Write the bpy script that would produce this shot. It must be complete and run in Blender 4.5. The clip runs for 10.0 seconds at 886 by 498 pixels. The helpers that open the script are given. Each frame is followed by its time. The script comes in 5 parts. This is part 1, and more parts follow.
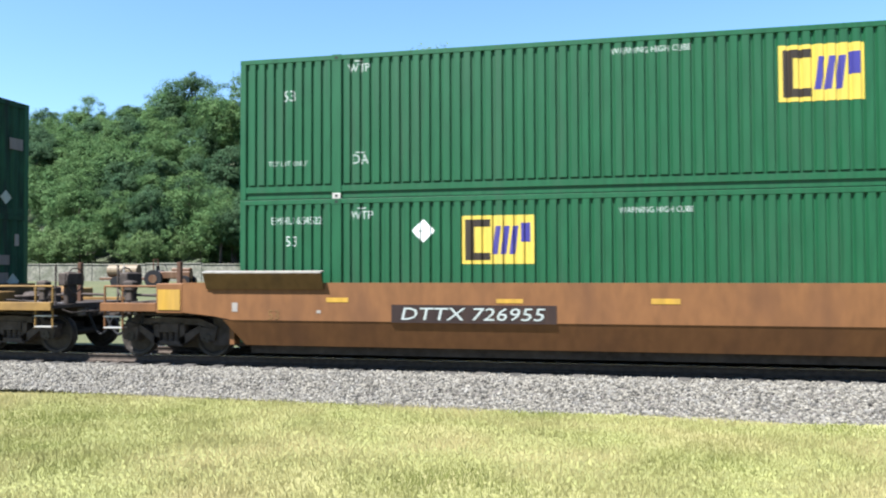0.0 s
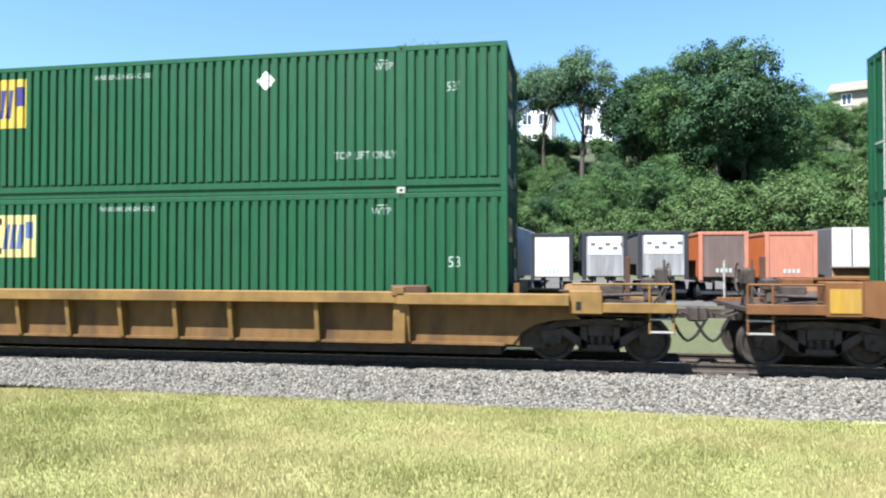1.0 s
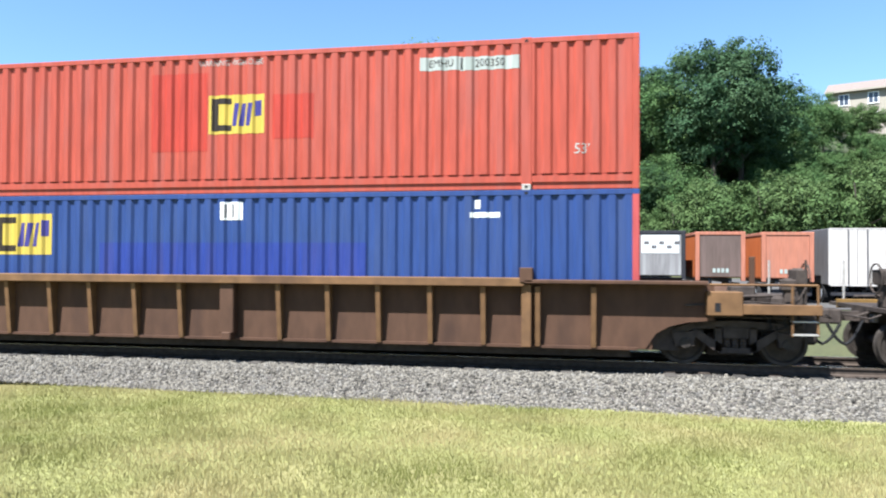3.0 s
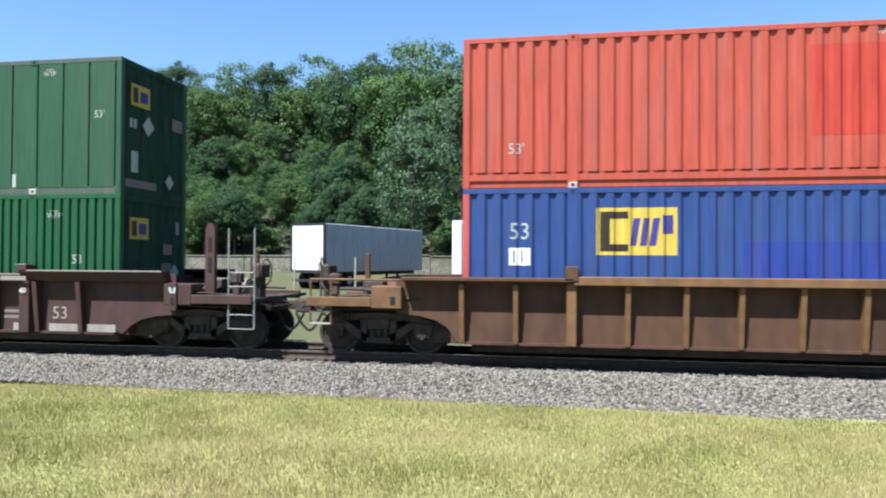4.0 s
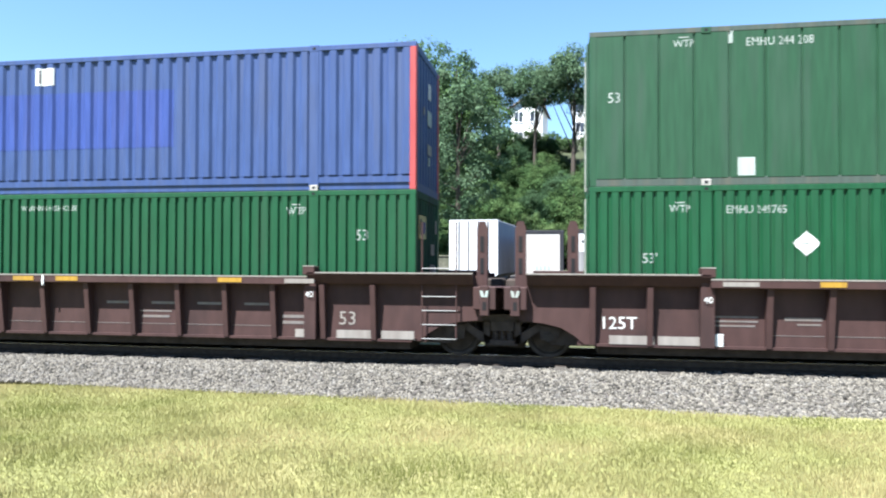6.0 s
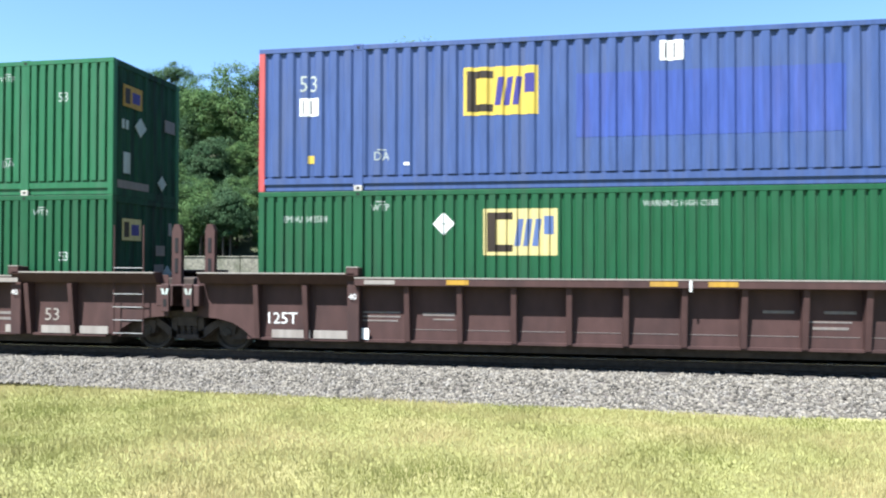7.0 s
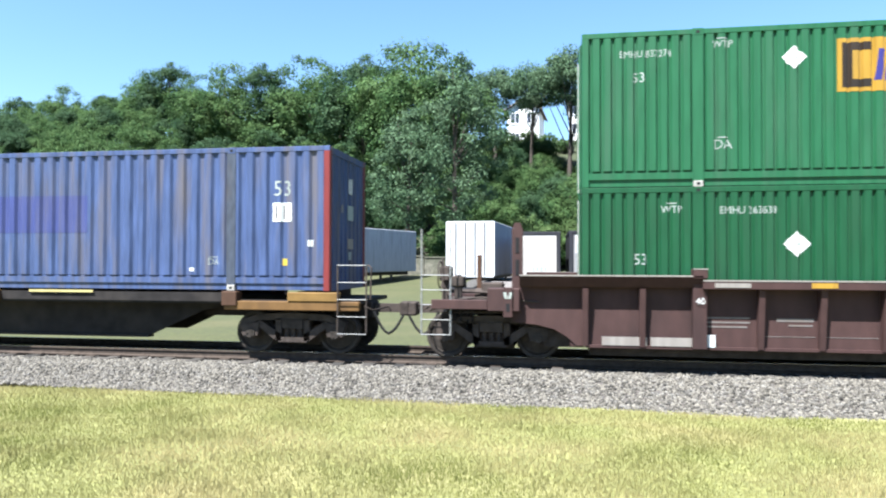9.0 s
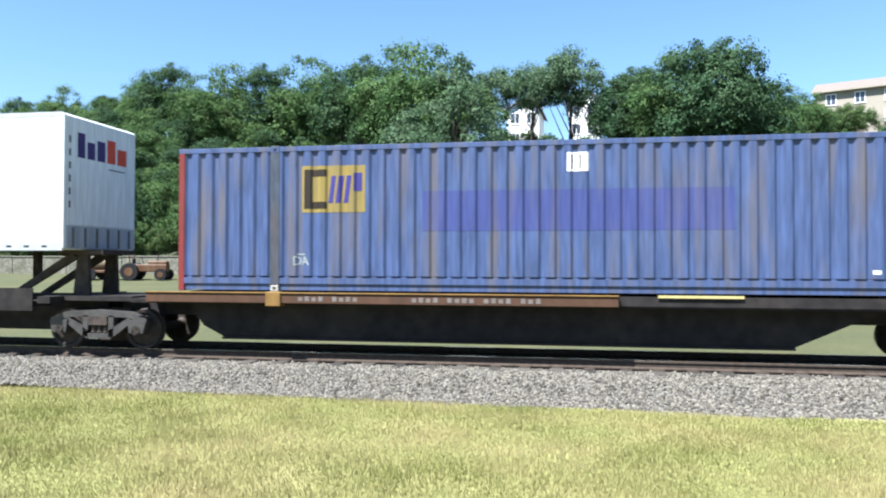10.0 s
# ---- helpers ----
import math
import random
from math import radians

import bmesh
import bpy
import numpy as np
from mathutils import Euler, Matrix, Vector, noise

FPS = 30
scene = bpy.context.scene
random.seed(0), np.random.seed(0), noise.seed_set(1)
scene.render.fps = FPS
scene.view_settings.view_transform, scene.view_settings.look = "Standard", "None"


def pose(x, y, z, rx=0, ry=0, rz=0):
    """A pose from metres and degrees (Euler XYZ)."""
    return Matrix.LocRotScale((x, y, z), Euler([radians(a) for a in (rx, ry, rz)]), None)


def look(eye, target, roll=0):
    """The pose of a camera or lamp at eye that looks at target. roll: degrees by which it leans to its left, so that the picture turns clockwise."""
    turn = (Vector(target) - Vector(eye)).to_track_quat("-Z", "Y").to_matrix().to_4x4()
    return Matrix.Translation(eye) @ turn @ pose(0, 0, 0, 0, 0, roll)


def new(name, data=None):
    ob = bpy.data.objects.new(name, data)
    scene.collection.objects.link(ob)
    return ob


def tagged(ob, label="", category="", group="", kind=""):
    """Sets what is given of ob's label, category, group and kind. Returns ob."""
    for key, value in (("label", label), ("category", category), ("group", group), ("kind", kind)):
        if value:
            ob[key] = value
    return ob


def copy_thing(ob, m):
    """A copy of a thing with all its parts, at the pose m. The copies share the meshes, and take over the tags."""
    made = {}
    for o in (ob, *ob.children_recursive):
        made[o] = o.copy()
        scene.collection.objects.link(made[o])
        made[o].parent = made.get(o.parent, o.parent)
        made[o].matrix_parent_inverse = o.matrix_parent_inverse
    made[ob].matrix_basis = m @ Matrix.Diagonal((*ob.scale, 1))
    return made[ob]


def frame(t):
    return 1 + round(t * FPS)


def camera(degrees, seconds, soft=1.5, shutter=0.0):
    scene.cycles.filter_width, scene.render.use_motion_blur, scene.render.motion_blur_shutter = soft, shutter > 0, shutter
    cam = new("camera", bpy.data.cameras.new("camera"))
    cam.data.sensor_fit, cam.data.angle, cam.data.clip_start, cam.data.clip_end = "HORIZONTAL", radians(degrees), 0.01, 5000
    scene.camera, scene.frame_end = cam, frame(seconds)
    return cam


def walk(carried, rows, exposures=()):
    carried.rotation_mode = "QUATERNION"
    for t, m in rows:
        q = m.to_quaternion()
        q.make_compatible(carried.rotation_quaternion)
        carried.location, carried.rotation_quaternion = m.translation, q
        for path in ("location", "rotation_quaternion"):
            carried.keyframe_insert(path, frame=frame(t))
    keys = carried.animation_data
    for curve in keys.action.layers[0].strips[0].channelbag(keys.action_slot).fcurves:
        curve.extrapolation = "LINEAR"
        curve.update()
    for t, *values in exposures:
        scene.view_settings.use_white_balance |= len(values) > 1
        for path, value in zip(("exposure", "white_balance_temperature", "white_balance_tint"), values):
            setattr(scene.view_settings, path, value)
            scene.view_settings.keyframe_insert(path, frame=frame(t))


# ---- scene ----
V = 12.926          # train speed, m/s
FACE = 13.43        # plane of the containers' near sides
CW, CL, CH = 2.59, 16.154, 2.896

cam = camera(64.2, 10.0, soft=2.05, shutter=0.08)
walk(cam, [(t, pose(0, 0, 1.896, 90 + pitch, -roll, yaw)) for t, yaw, pitch, roll in (
    (0.0, 10.95, 1.40, -0.22), (0.5, 10.60, 1.25, -0.12), (1.0, 10.30, 1.10, 0.0), (1.5, 10.25, 1.10, 0.14),
    (2.0, 10.25, 0.95, 0.20), (2.7, 10.15, 0.98, 0.26), (3.3, 10.0, 1.0, 0.29), (3.9, 9.84, 0.89, 0.29), (4.5, 9.65, 0.84, 0.31),
    (5.2, 9.63, 0.82, 0.24), (6.2, 9.55, 0.84, 0.17), (7.0, 9.50, 0.90, 0.13), (8.3, 9.31, 0.94, 0.13), (10.0, 9.30, 0.96, 0.12))],
     exposures=[(t, stops, 6060, 9) for t, stops in ((0.0, 2.15), (2.2, 2.15), (3.3, 1.92), (4.0, 1.83), (4.5, 1.95), (5.5, 2.19), (7.0, 2.17), (9.0, 2.22), (9.5, 2.11), (10.0, 2.05))])

# ---- sky, sun ----
SUN_EL, SUN_AZ = 60.0, 31.0   # height; angle from the camera's side of the track towards the train's rear
world = bpy.data.worlds.new("world")
scene.world = world
world.use_nodes = True
wn = world.node_tree
sky = wn.nodes.new("ShaderNodeTexSky")
sky.sky_type, sky.sun_disc = "NISHITA", False
sky.sun_elevation = radians(SUN_EL)
sky.sun_rotation = radians(180 + SUN_AZ)
sky.air_density, sky.dust_density, sky.ozone_density = 1.3, 0.2, 8.0
wn.links.new(sky.outputs[0], wn.nodes["Background"].inputs[0])
wn.nodes["Background"].inputs[1].default_value = 0.056
sun = new("sun", bpy.data.lights.new("sun", "SUN"))
sun.data.energy, sun.data.angle, sun.data.color = 5.0, radians(0.55), (1.0, 0.97, 0.92)
ce = math.cos(radians(SUN_EL))
sun_dir = Vector((-ce * math.sin(radians(SUN_AZ)), -ce * math.cos(radians(SUN_AZ)), math.sin(radians(SUN_EL))))
sun.matrix_world = look(sun_dir * 60, (0, 0, 0))


# ---- materials ----
def mat(name, color, rough=0.6, metal=0.0, vary=0.25, scale=6.0, stretch=(1, 1, 1), bump=0.1, dirt=None, dirt_amount=0.35,
        dirt_scale=1.2, per="", coat=0.0, spec=0.5):
    """A surface with grain and stains at two scales."""
    m = bpy.data.materials.new(name)
    m.use_nodes = True
    n, l = m.node_tree.nodes, m.node_tree.links
    b = n["Principled BSDF"]
    b.inputs["Roughness"].default_value, b.inputs["Metallic"].default_value = rough, metal
    b.inputs["Coat Weight"].default_value = coat
    b.inputs["Specular IOR Level"].default_value = spec
    tc, mp = n.new("ShaderNodeTexCoord"), n.new("ShaderNodeMapping")
    mp.inputs["Scale"].default_value = stretch
    l.new(tc.outputs["Object"], mp.inputs[0])
    fine, wide = n.new("ShaderNodeTexNoise"), n.new("ShaderNodeTexNoise")
    fine.inputs["Scale"].default_value, fine.inputs["Detail"].default_value = scale, 5
    wide.inputs["Scale"].default_value, wide.inputs["Detail"].default_value = dirt_scale, 4
    l.new(mp.outputs[0], fine.inputs[0])
    l.new(mp.outputs[0], wide.inputs[0])
    grain = n.new("ShaderNodeMapRange")
    grain.inputs[1].default_value, grain.inputs[2].default_value = 0.3, 0.7
    grain.inputs[3].default_value, grain.inputs[4].default_value = 1 - vary, 1 + vary
    l.new(fine.outputs[0], grain.inputs[0])
    mul = n.new("ShaderNodeMix")
    mul.data_type, mul.blend_type = "RGBA", "MULTIPLY"
    mul.inputs[0].default_value = 1
    mul.inputs[6].default_value = (*color, 1)
    l.new(grain.outputs[0], mul.inputs[7])
    out = mul.outputs[2]
    if dirt:
        ramp, mix = n.new("ShaderNodeMapRange"), n.new("ShaderNodeMix")
        ramp.inputs[1].default_value, ramp.inputs[2].default_value = 0.48, 0.72
        ramp.inputs[4].default_value = dirt_amount
        l.new(wide.outputs[0], ramp.inputs[0])
        mix.data_type = "RGBA"
        mix.inputs[7].default_value = (*dirt, 1)
        l.new(ramp.outputs[0], mix.inputs[0])
        l.new(out, mix.inputs[6])
        out = mix.outputs[2]
    if per:
        rnd = n.new("ShaderNodeObjectInfo" if per == "object" else "ShaderNodeNewGeometry")
        hsv, rr = n.new("ShaderNodeHueSaturation"), n.new("ShaderNodeMapRange")
        rr.inputs[3].default_value, rr.inputs[4].default_value = 0.3, 1.9
        l.new(rnd.outputs["Random" if per == "object" else "Random Per Island"], rr.inputs[0])
        l.new(rr.outputs[0], hsv.inputs["Value"])
        l.new(out, hsv.inputs["Color"])
        out = hsv.outputs[0]
    l.new(out, b.inputs["Base Color"])
    if bump:
        bp = n.new("ShaderNodeBump")
        bp.inputs["Strength"].default_value, bp.inputs["Distance"].default_value = bump, 0.02
        l.new(fine.outputs[0], bp.inputs["Height"])
        l.new(bp.outputs[0], b.inputs["Normal"])
    return m


STREAK = (5, 5, 0.5)


def paint(name, color, dirt=(0.12, 0.08, 0.05), amount=0.25, rough=0.5, vary=0.15):
    return mat(name, color, rough, 0, vary, 2.5, STREAK, 0.03, dirt, amount, 0.7, spec=0.22)


GREEN = paint("green_paint", (0.007, 0.050, 0.020), (0.018, 0.048, 0.026), 0.5)
GREEN_PALE = paint("faded_green_paint", (0.013, 0.074, 0.032), (0.031, 0.077, 0.045), 0.6)
GREEN_FLAT = paint("dull_green_paint", (0.014, 0.048, 0.024), (0.028, 0.053, 0.037), 0.6, 0.55)
RED = paint("orange_red_paint", (0.245, 0.045, 0.029), (0.205, 0.069, 0.058), 0.5)
RED_FRESH = paint("fresh_red_paint", (0.257, 0.029, 0.019), amount=0.05)
BLUE = paint("blue_paint", (0.016, 0.036, 0.121), (0.032, 0.047, 0.101), 0.5)
BLUE_FRESH = paint("fresh_blue_paint", (0.014, 0.028, 0.142), amount=0.1)
BLUE_PALE = paint("faded_blue_paint", (0.030, 0.052, 0.136), (0.046, 0.060, 0.113), 0.6)
BLUE_PALE_FRESH = paint("fresh_pale_blue_paint", (0.027, 0.048, 0.174), amount=0.1)
POST_RED = paint("pinkish_red_post", (0.266, 0.048, 0.048), (0.189, 0.063, 0.057), 0.4)
RED_OLD = paint("dark_weathered_red", (0.126, 0.021, 0.021), (0.067, 0.025, 0.021), 0.5)
BLUE_OLD = paint("worn_blue_paint", (0.040, 0.060, 0.132), (0.088, 0.078, 0.080), 0.85, vary=0.3)
BLUE_OLD_FRESH = paint("repainted_blue", (0.034, 0.044, 0.135), (0.075, 0.072, 0.095), 0.6)
YELLOW_WORN = paint("worn_dull_yellow_panel", (0.175, 0.131, 0.038), (0.088, 0.076, 0.053), 0.5)
LETTER = paint("weathered_white_lettering", (0.25, 0.27, 0.255), (0.14, 0.17, 0.15), 0.5)
WHITE = paint("white_lettering", (0.50, 0.51, 0.50), (0.30, 0.30, 0.28), 0.3)
WHITE_DIM = paint("worn_white_lettering", (0.26, 0.30, 0.28), amount=0.3)
YELLOW = paint("yellow_panel", (0.336, 0.252, 0.042), (0.252, 0.210, 0.084), 0.2)
YELLOW_PALE = paint("bleached_yellow_panel", (0.336, 0.286, 0.126), (0.294, 0.274, 0.168), 0.2)
YELLOW_OLD = paint("rusty_yellow_panel", (0.261, 0.151, 0.021), (0.168, 0.105, 0.042), 0.4)
DARK_MARK = paint("dark_brown_mark", (0.018, 0.013, 0.010), amount=0.1)
BLUE_MARK = paint("violet_blue_mark", (0.028, 0.025, 0.133), amount=0.1)
BLUE_MARK_PALE = paint("bleached_blue_mark", (0.053, 0.083, 0.183), amount=0.1)
CASTING = mat("galvanised_casting", (0.304, 0.286, 0.263), 0.5, 0.3, 0.2, 12)
TAN = mat("tan_car_paint", (0.108, 0.047, 0.017), 0.65, 0, 0.14, 3, (2, 2, 0.8), 0.05, (0.058, 0.026, 0.013), 0.5, 0.6, spec=0.2)
OCHRE = mat("ochre_car_paint", (0.138, 0.080, 0.024), 0.65, 0, 0.2, 4, (1, 1, 1), 0.08, (0.048, 0.027, 0.014), 0.6, 0.9, spec=0.2)
OCHRE_DIRTY = mat("dirty_ochre_paint", (0.108, 0.058, 0.020), 0.7, 0, 0.15, 3, (2, 2, 0.8), 0.08, (0.034, 0.020, 0.012), 0.7, 0.9, spec=0.2)
BROWN = mat("rust_brown_paint", (0.058, 0.030, 0.018), 0.75, 0, 0.15, 3, (2, 2, 0.8), 0.08, (0.028, 0.015, 0.011), 0.6, 0.9, spec=0.2)
RUSTY_OCHRE = mat("rusty_ochre_paint", (0.108, 0.058, 0.026), 0.7, 0, 0.2, 4, (1, 1, 1), 0.08, (0.045, 0.025, 0.017), 0.6, 0.9, spec=0.2)
# darker, streaky copies of the paints: shade on the front ends, put into colour
SHADE_TONE = (0.007, 0.008, 0.010)
SHADED_GREEN = mat("shaded_green_end", (0.010, 0.037, 0.021), 0.75, 0, 0.3, 2.5, (3, 3, 0.6), 0.05, SHADE_TONE, 0.9, 1.1, spec=0.15)
SHADED_RED = mat("shaded_red_end", (0.115, 0.020, 0.014), 0.75, 0, 0.3, 2.5, (3, 3, 0.6), 0.05, SHADE_TONE, 0.8, 1.1, spec=0.15)
SHADED_BLUE = mat("shaded_blue_end", (0.013, 0.024, 0.075), 0.75, 0, 0.3, 2.5, (3, 3, 0.6), 0.05, SHADE_TONE, 0.8, 1.1, spec=0.15)
WORN_POST = mat("worn_grey_blue_post", (0.036, 0.044, 0.062), 0.7, 0, 0.3, 6, (2, 2, 0.6), 0.1, (0.060, 0.045, 0.036), 0.6, 2, spec=0.2)
MAROON = mat("maroon_car_paint", (0.042, 0.022, 0.020), 0.7, 0, 0.15, 3, (2, 2, 0.8), 0.06, (0.019, 0.012, 0.012), 0.6, 0.8, spec=0.2)
BLACK = mat("black_car_paint", (0.017, 0.015, 0.015), 0.75, 0, 0.3, 4, (1, 1, 1), 0.05, (0.042, 0.035, 0.030), 0.5, 1.0, spec=0.12)
DULL_STEEL = mat("dull_grey_steel", (0.196, 0.196, 0.190), 0.5, 0.3, 0.2, 12)
FAINT_MARK = paint("faint_grey_lettering", (0.122, 0.108, 0.102), amount=0.3)
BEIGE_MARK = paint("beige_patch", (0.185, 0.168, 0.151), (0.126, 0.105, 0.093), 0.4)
GRIME = mat("brake_dust_steel", (0.042, 0.034, 0.030), 0.8, 0.1, 0.35, 7, (1, 1, 1), 0.2, (0.078, 0.060, 0.050), 0.5, 2, spec=0.1)
STEEL_GREY = mat("grey_cast_steel", (0.043, 0.040, 0.038), 0.6, 0.3, 0.25, 7, (1, 1, 1), 0.2, (0.022, 0.016, 0.014), 0.5, 2)
WHEEL = mat("wheel_steel", (0.036, 0.030, 0.026), 0.6, 0.3, 0.3, 8, (1, 1, 1), 0.1, spec=0.15)
RUBBER = mat("black_rubber", (0.011, 0.011, 0.012), 0.75, 0, 0.2, 20, spec=0.15)
RAIL = mat("rail_steel", (0.046, 0.035, 0.028), 0.8, 0.0, 0.3, 9, (1, 1, 1), 0.1, spec=0.15)
RAIL_TOP = mat("polished_rail", (0.55, 0.54, 0.53), 0.25, 1.0, 0.1, 9, (0.2, 1, 1), 0.02)
TIE = mat("weathered_tie_wood", (0.028, 0.024, 0.020), 0.9, 0, 0.4, 6, (0.6, 8, 8), 0.4, (0.046, 0.040, 0.034), 0.6, 3, "object")
STONE = mat("ballast_stone", (0.081, 0.073, 0.060), 0.9, 0, 0.25, 30, (1, 1, 1), 0.3, (0.102, 0.098, 0.092), 0.6, 9, "island", spec=0.3)
BED = mat("ballast_bed", (0.073, 0.063, 0.055), 0.95, 0, 0.55, 34, (1, 1, 1), 1.0, (0.036, 0.031, 0.027), 0.6, 7)
CONCRETE = mat("mossy_weathered_concrete", (0.120, 0.114, 0.088), 0.95, 0, 0.4, 6, (1, 1, 1), 0.4, (0.050, 0.055, 0.032), 0.8, 1.1)
TRAILER_WHITE = paint("white_trailer_skin", (0.56, 0.57, 0.58), (0.42, 0.42, 0.42), 0.25)
ALUMINIUM = mat("dull_aluminium", (0.29, 0.305, 0.335), 0.75, 0, 0.12, 3, STREAK, 0.03, (0.13, 0.135, 0.14), 0.4, 0.8, spec=0.2)
SALMON = paint("salmon_bin_paint", (0.292, 0.117, 0.076), (0.234, 0.117, 0.088), 0.5)
BIN_BROWN = paint("greyish_brown_bin_panel", (0.089, 0.064, 0.055), (0.144, 0.100, 0.089), 0.6)
CHALKY = paint("chalky_white_doors", (0.400, 0.376, 0.352), (0.272, 0.248, 0.232), 0.5)
TANK_GREY = mat("dusty_grey_tank", (0.117, 0.105, 0.099), 0.7, 0, 0.2, 5, (1, 1, 1), 0.05, (0.053, 0.041, 0.035), 0.5, 2)
ORANGE = paint("orange_bin_paint", (0.336, 0.092, 0.029), (0.210, 0.084, 0.042), 0.4)
NUMBER_PANEL = paint("dark_number_panel", (0.017, 0.010, 0.009), (0.040, 0.022, 0.014), 0.5)
RAIL_GREY = paint("dull_grey_green_rail", (0.044, 0.058, 0.050), amount=0.3)
GREYBOX = paint("grey_bin_paint", (0.092, 0.088, 0.092), (0.126, 0.126, 0.126), 0.5)
BIN_PANEL = paint("pale_grey_bin_panel", (0.152, 0.146, 0.146), (0.292, 0.292, 0.292), 0.6)
DARKBOX = paint("dark_bin_paint", (0.021, 0.021, 0.025), (0.042, 0.042, 0.042), 0.5)
STUCCO = mat("cream_house_wall", (0.247, 0.221, 0.178), 0.85, 0, 0.1, 5, (1, 1, 1), 0.1, (0.189, 0.175, 0.151), 0.3, 0.6)
SIDING = mat("white_siding", (0.82, 0.82, 0.80), 0.7, 0, 0.08, 5, (1, 1, 6), 0.1, (0.6, 0.6, 0.6), 0.3, 0.6)
ROOF = mat("brown_roof_shingle", (0.146, 0.114, 0.099), 0.9, 0, 0.3, 6, (1, 1, 4), 0.3)
GLASS = mat("window_glass", (0.05, 0.06, 0.08), 0.08, 0, 0.1, 2, bump=0)
BARK = mat("tree_bark", (0.050, 0.040, 0.031), 0.95, 0, 0.4, 6, (4, 4, 0.7), 0.5)


def leaf_mat(name, color, tint, trans=0.33, even=0.0):
    """Leaves: light passes through, colour varies from leaf to leaf and clump to clump."""
    m = bpy.data.materials.new(name)
    m.use_nodes = True
    n, l = m.node_tree.nodes, m.node_tree.links
    b = n["Principled BSDF"]
    b.inputs["Roughness"].default_value = 0.65
    b.inputs["Specular IOR Level"].default_value = 0.10
    geo, tc, ns = n.new("ShaderNodeNewGeometry"), n.new("ShaderNodeTexCoord"), n.new("ShaderNodeTexNoise")
    ns.inputs["Scale"].default_value = 0.45
    l.new(tc.outputs["Object"], ns.inputs[0])
    mr, mix, hsv, rr = n.new("ShaderNodeMapRange"), n.new("ShaderNodeMix"), n.new("ShaderNodeHueSaturation"), n.new("ShaderNodeMapRange")
    mr.inputs[1].default_value, mr.inputs[2].default_value = 0.35, 0.65
    l.new(ns.outputs[0], mr.inputs[0])
    mix.data_type = "RGBA"
    mix.inputs[6].default_value, mix.inputs[7].default_value = (*color, 1), (*tint, 1)
    l.new(mr.outputs[0], mix.inputs[0])
    rr.inputs[3].default_value, rr.inputs[4].default_value = 0.65 + even, 1.4 - even
    l.new(geo.outputs["Random Per Island"], rr.inputs[0])
    l.new(rr.outputs[0], hsv.inputs["Value"])
    l.new(mix.outputs[2], hsv.inputs["Color"])
    l.new(hsv.outputs[0], b.inputs["Base Color"])
    tr, add = n.new("ShaderNodeBsdfTranslucent"), n.new("ShaderNodeMixShader")
    l.new(hsv.outputs[0], tr.inputs[0])
    add.inputs[0].default_value = trans
    l.new(b.outputs[0], add.inputs[1])
    l.new(tr.outputs[0], add.inputs[2])
    l.new(add.outputs[0], n["Material Output"].inputs[0])
    return m


LEAF = leaf_mat("leaf_green", (0.044, 0.090, 0.031), (0.082, 0.133, 0.047))
LEAF_DARK = leaf_mat("leaf_dark_green", (0.029, 0.064, 0.029), (0.050, 0.088, 0.041))
LEAF_GREY = leaf_mat("leaf_grey_green", (0.059, 0.106, 0.054), (0.087, 0.134, 0.075))
LEAF_BRIGHT = leaf_mat("leaf_bright_green", (0.053, 0.090, 0.030), (0.077, 0.114, 0.042))
BLADE = leaf_mat("grass_blade", (0.160, 0.170, 0.051), (0.322, 0.276, 0.133), 0.45, 0.18)


def lawn_mat():
    """Mown, sun-bleached grass: green and straw patches."""
    m = mat("lawn", (0.156, 0.157, 0.050), 0.95, 0, 0.35, 14, (1, 1, 1), 0.7, (0.232, 0.202, 0.087), 0.9, 0.55)
    return m


LAWN = lawn_mat()
MEADOW = mat("rough_meadow", (0.041, 0.045, 0.012), 0.95, 0, 0.35, 9, (1, 1, 1), 0.7, (0.062, 0.058, 0.020), 0.8, 0.35)
WOOD_FLOOR = mat("woodland_floor", (0.026, 0.034, 0.014), 0.95, 0, 0.4, 3, (1, 1, 1), 0.7, (0.039, 0.045, 0.017), 0.8, 0.3)
GRAVEL = mat("yard_gravel", (0.054, 0.050, 0.047), 0.95, 0, 0.3, 12, (1, 1, 1), 0.5, (0.034, 0.032, 0.030), 0.6, 0.8)


# ---- mesh helpers ----
def mesh_ob(name, me, parent=None, label="", m=None):
    ob = new(name, me)
    if m and not me.materials:
        me.materials.append(m)
    ob.parent = parent
    return tagged(ob, label) if label else ob


def part(name, bm, m, parent, label="", smooth=False):
    """Links a bmesh as one mesh object under a thing or part."""
    me = bpy.data.meshes.new(name)
    bmesh.ops.recalc_face_normals(bm, faces=bm.faces)
    bm.to_mesh(me)
    bm.free()
    if smooth:
        me.shade_smooth()
    return mesh_ob(name, me, parent, label, m)


def box(bm, x0, x1, y0, y1, z0, z1, bevel=0.0):
    v = [bm.verts.new((x, y, z)) for x in (x0, x1) for y in (y0, y1) for z in (z0, z1)]
    f = [bm.faces.new([v[i] for i in q]) for q in ((0, 1, 3, 2), (4, 6, 7, 5), (0, 4, 5, 1), (2, 3, 7, 6), (0, 2, 6, 4), (1, 5, 7, 3))]
    if bevel:
        bmesh.ops.bevel(bm, geom=list({e for q in f for e in q.edges}), offset=bevel, segments=1, affect="EDGES")
    return bm


def boxes(*rows, bevel=0.0):
    bm = bmesh.new()
    for r in rows:
        box(bm, *r, bevel=bevel)
    return bm


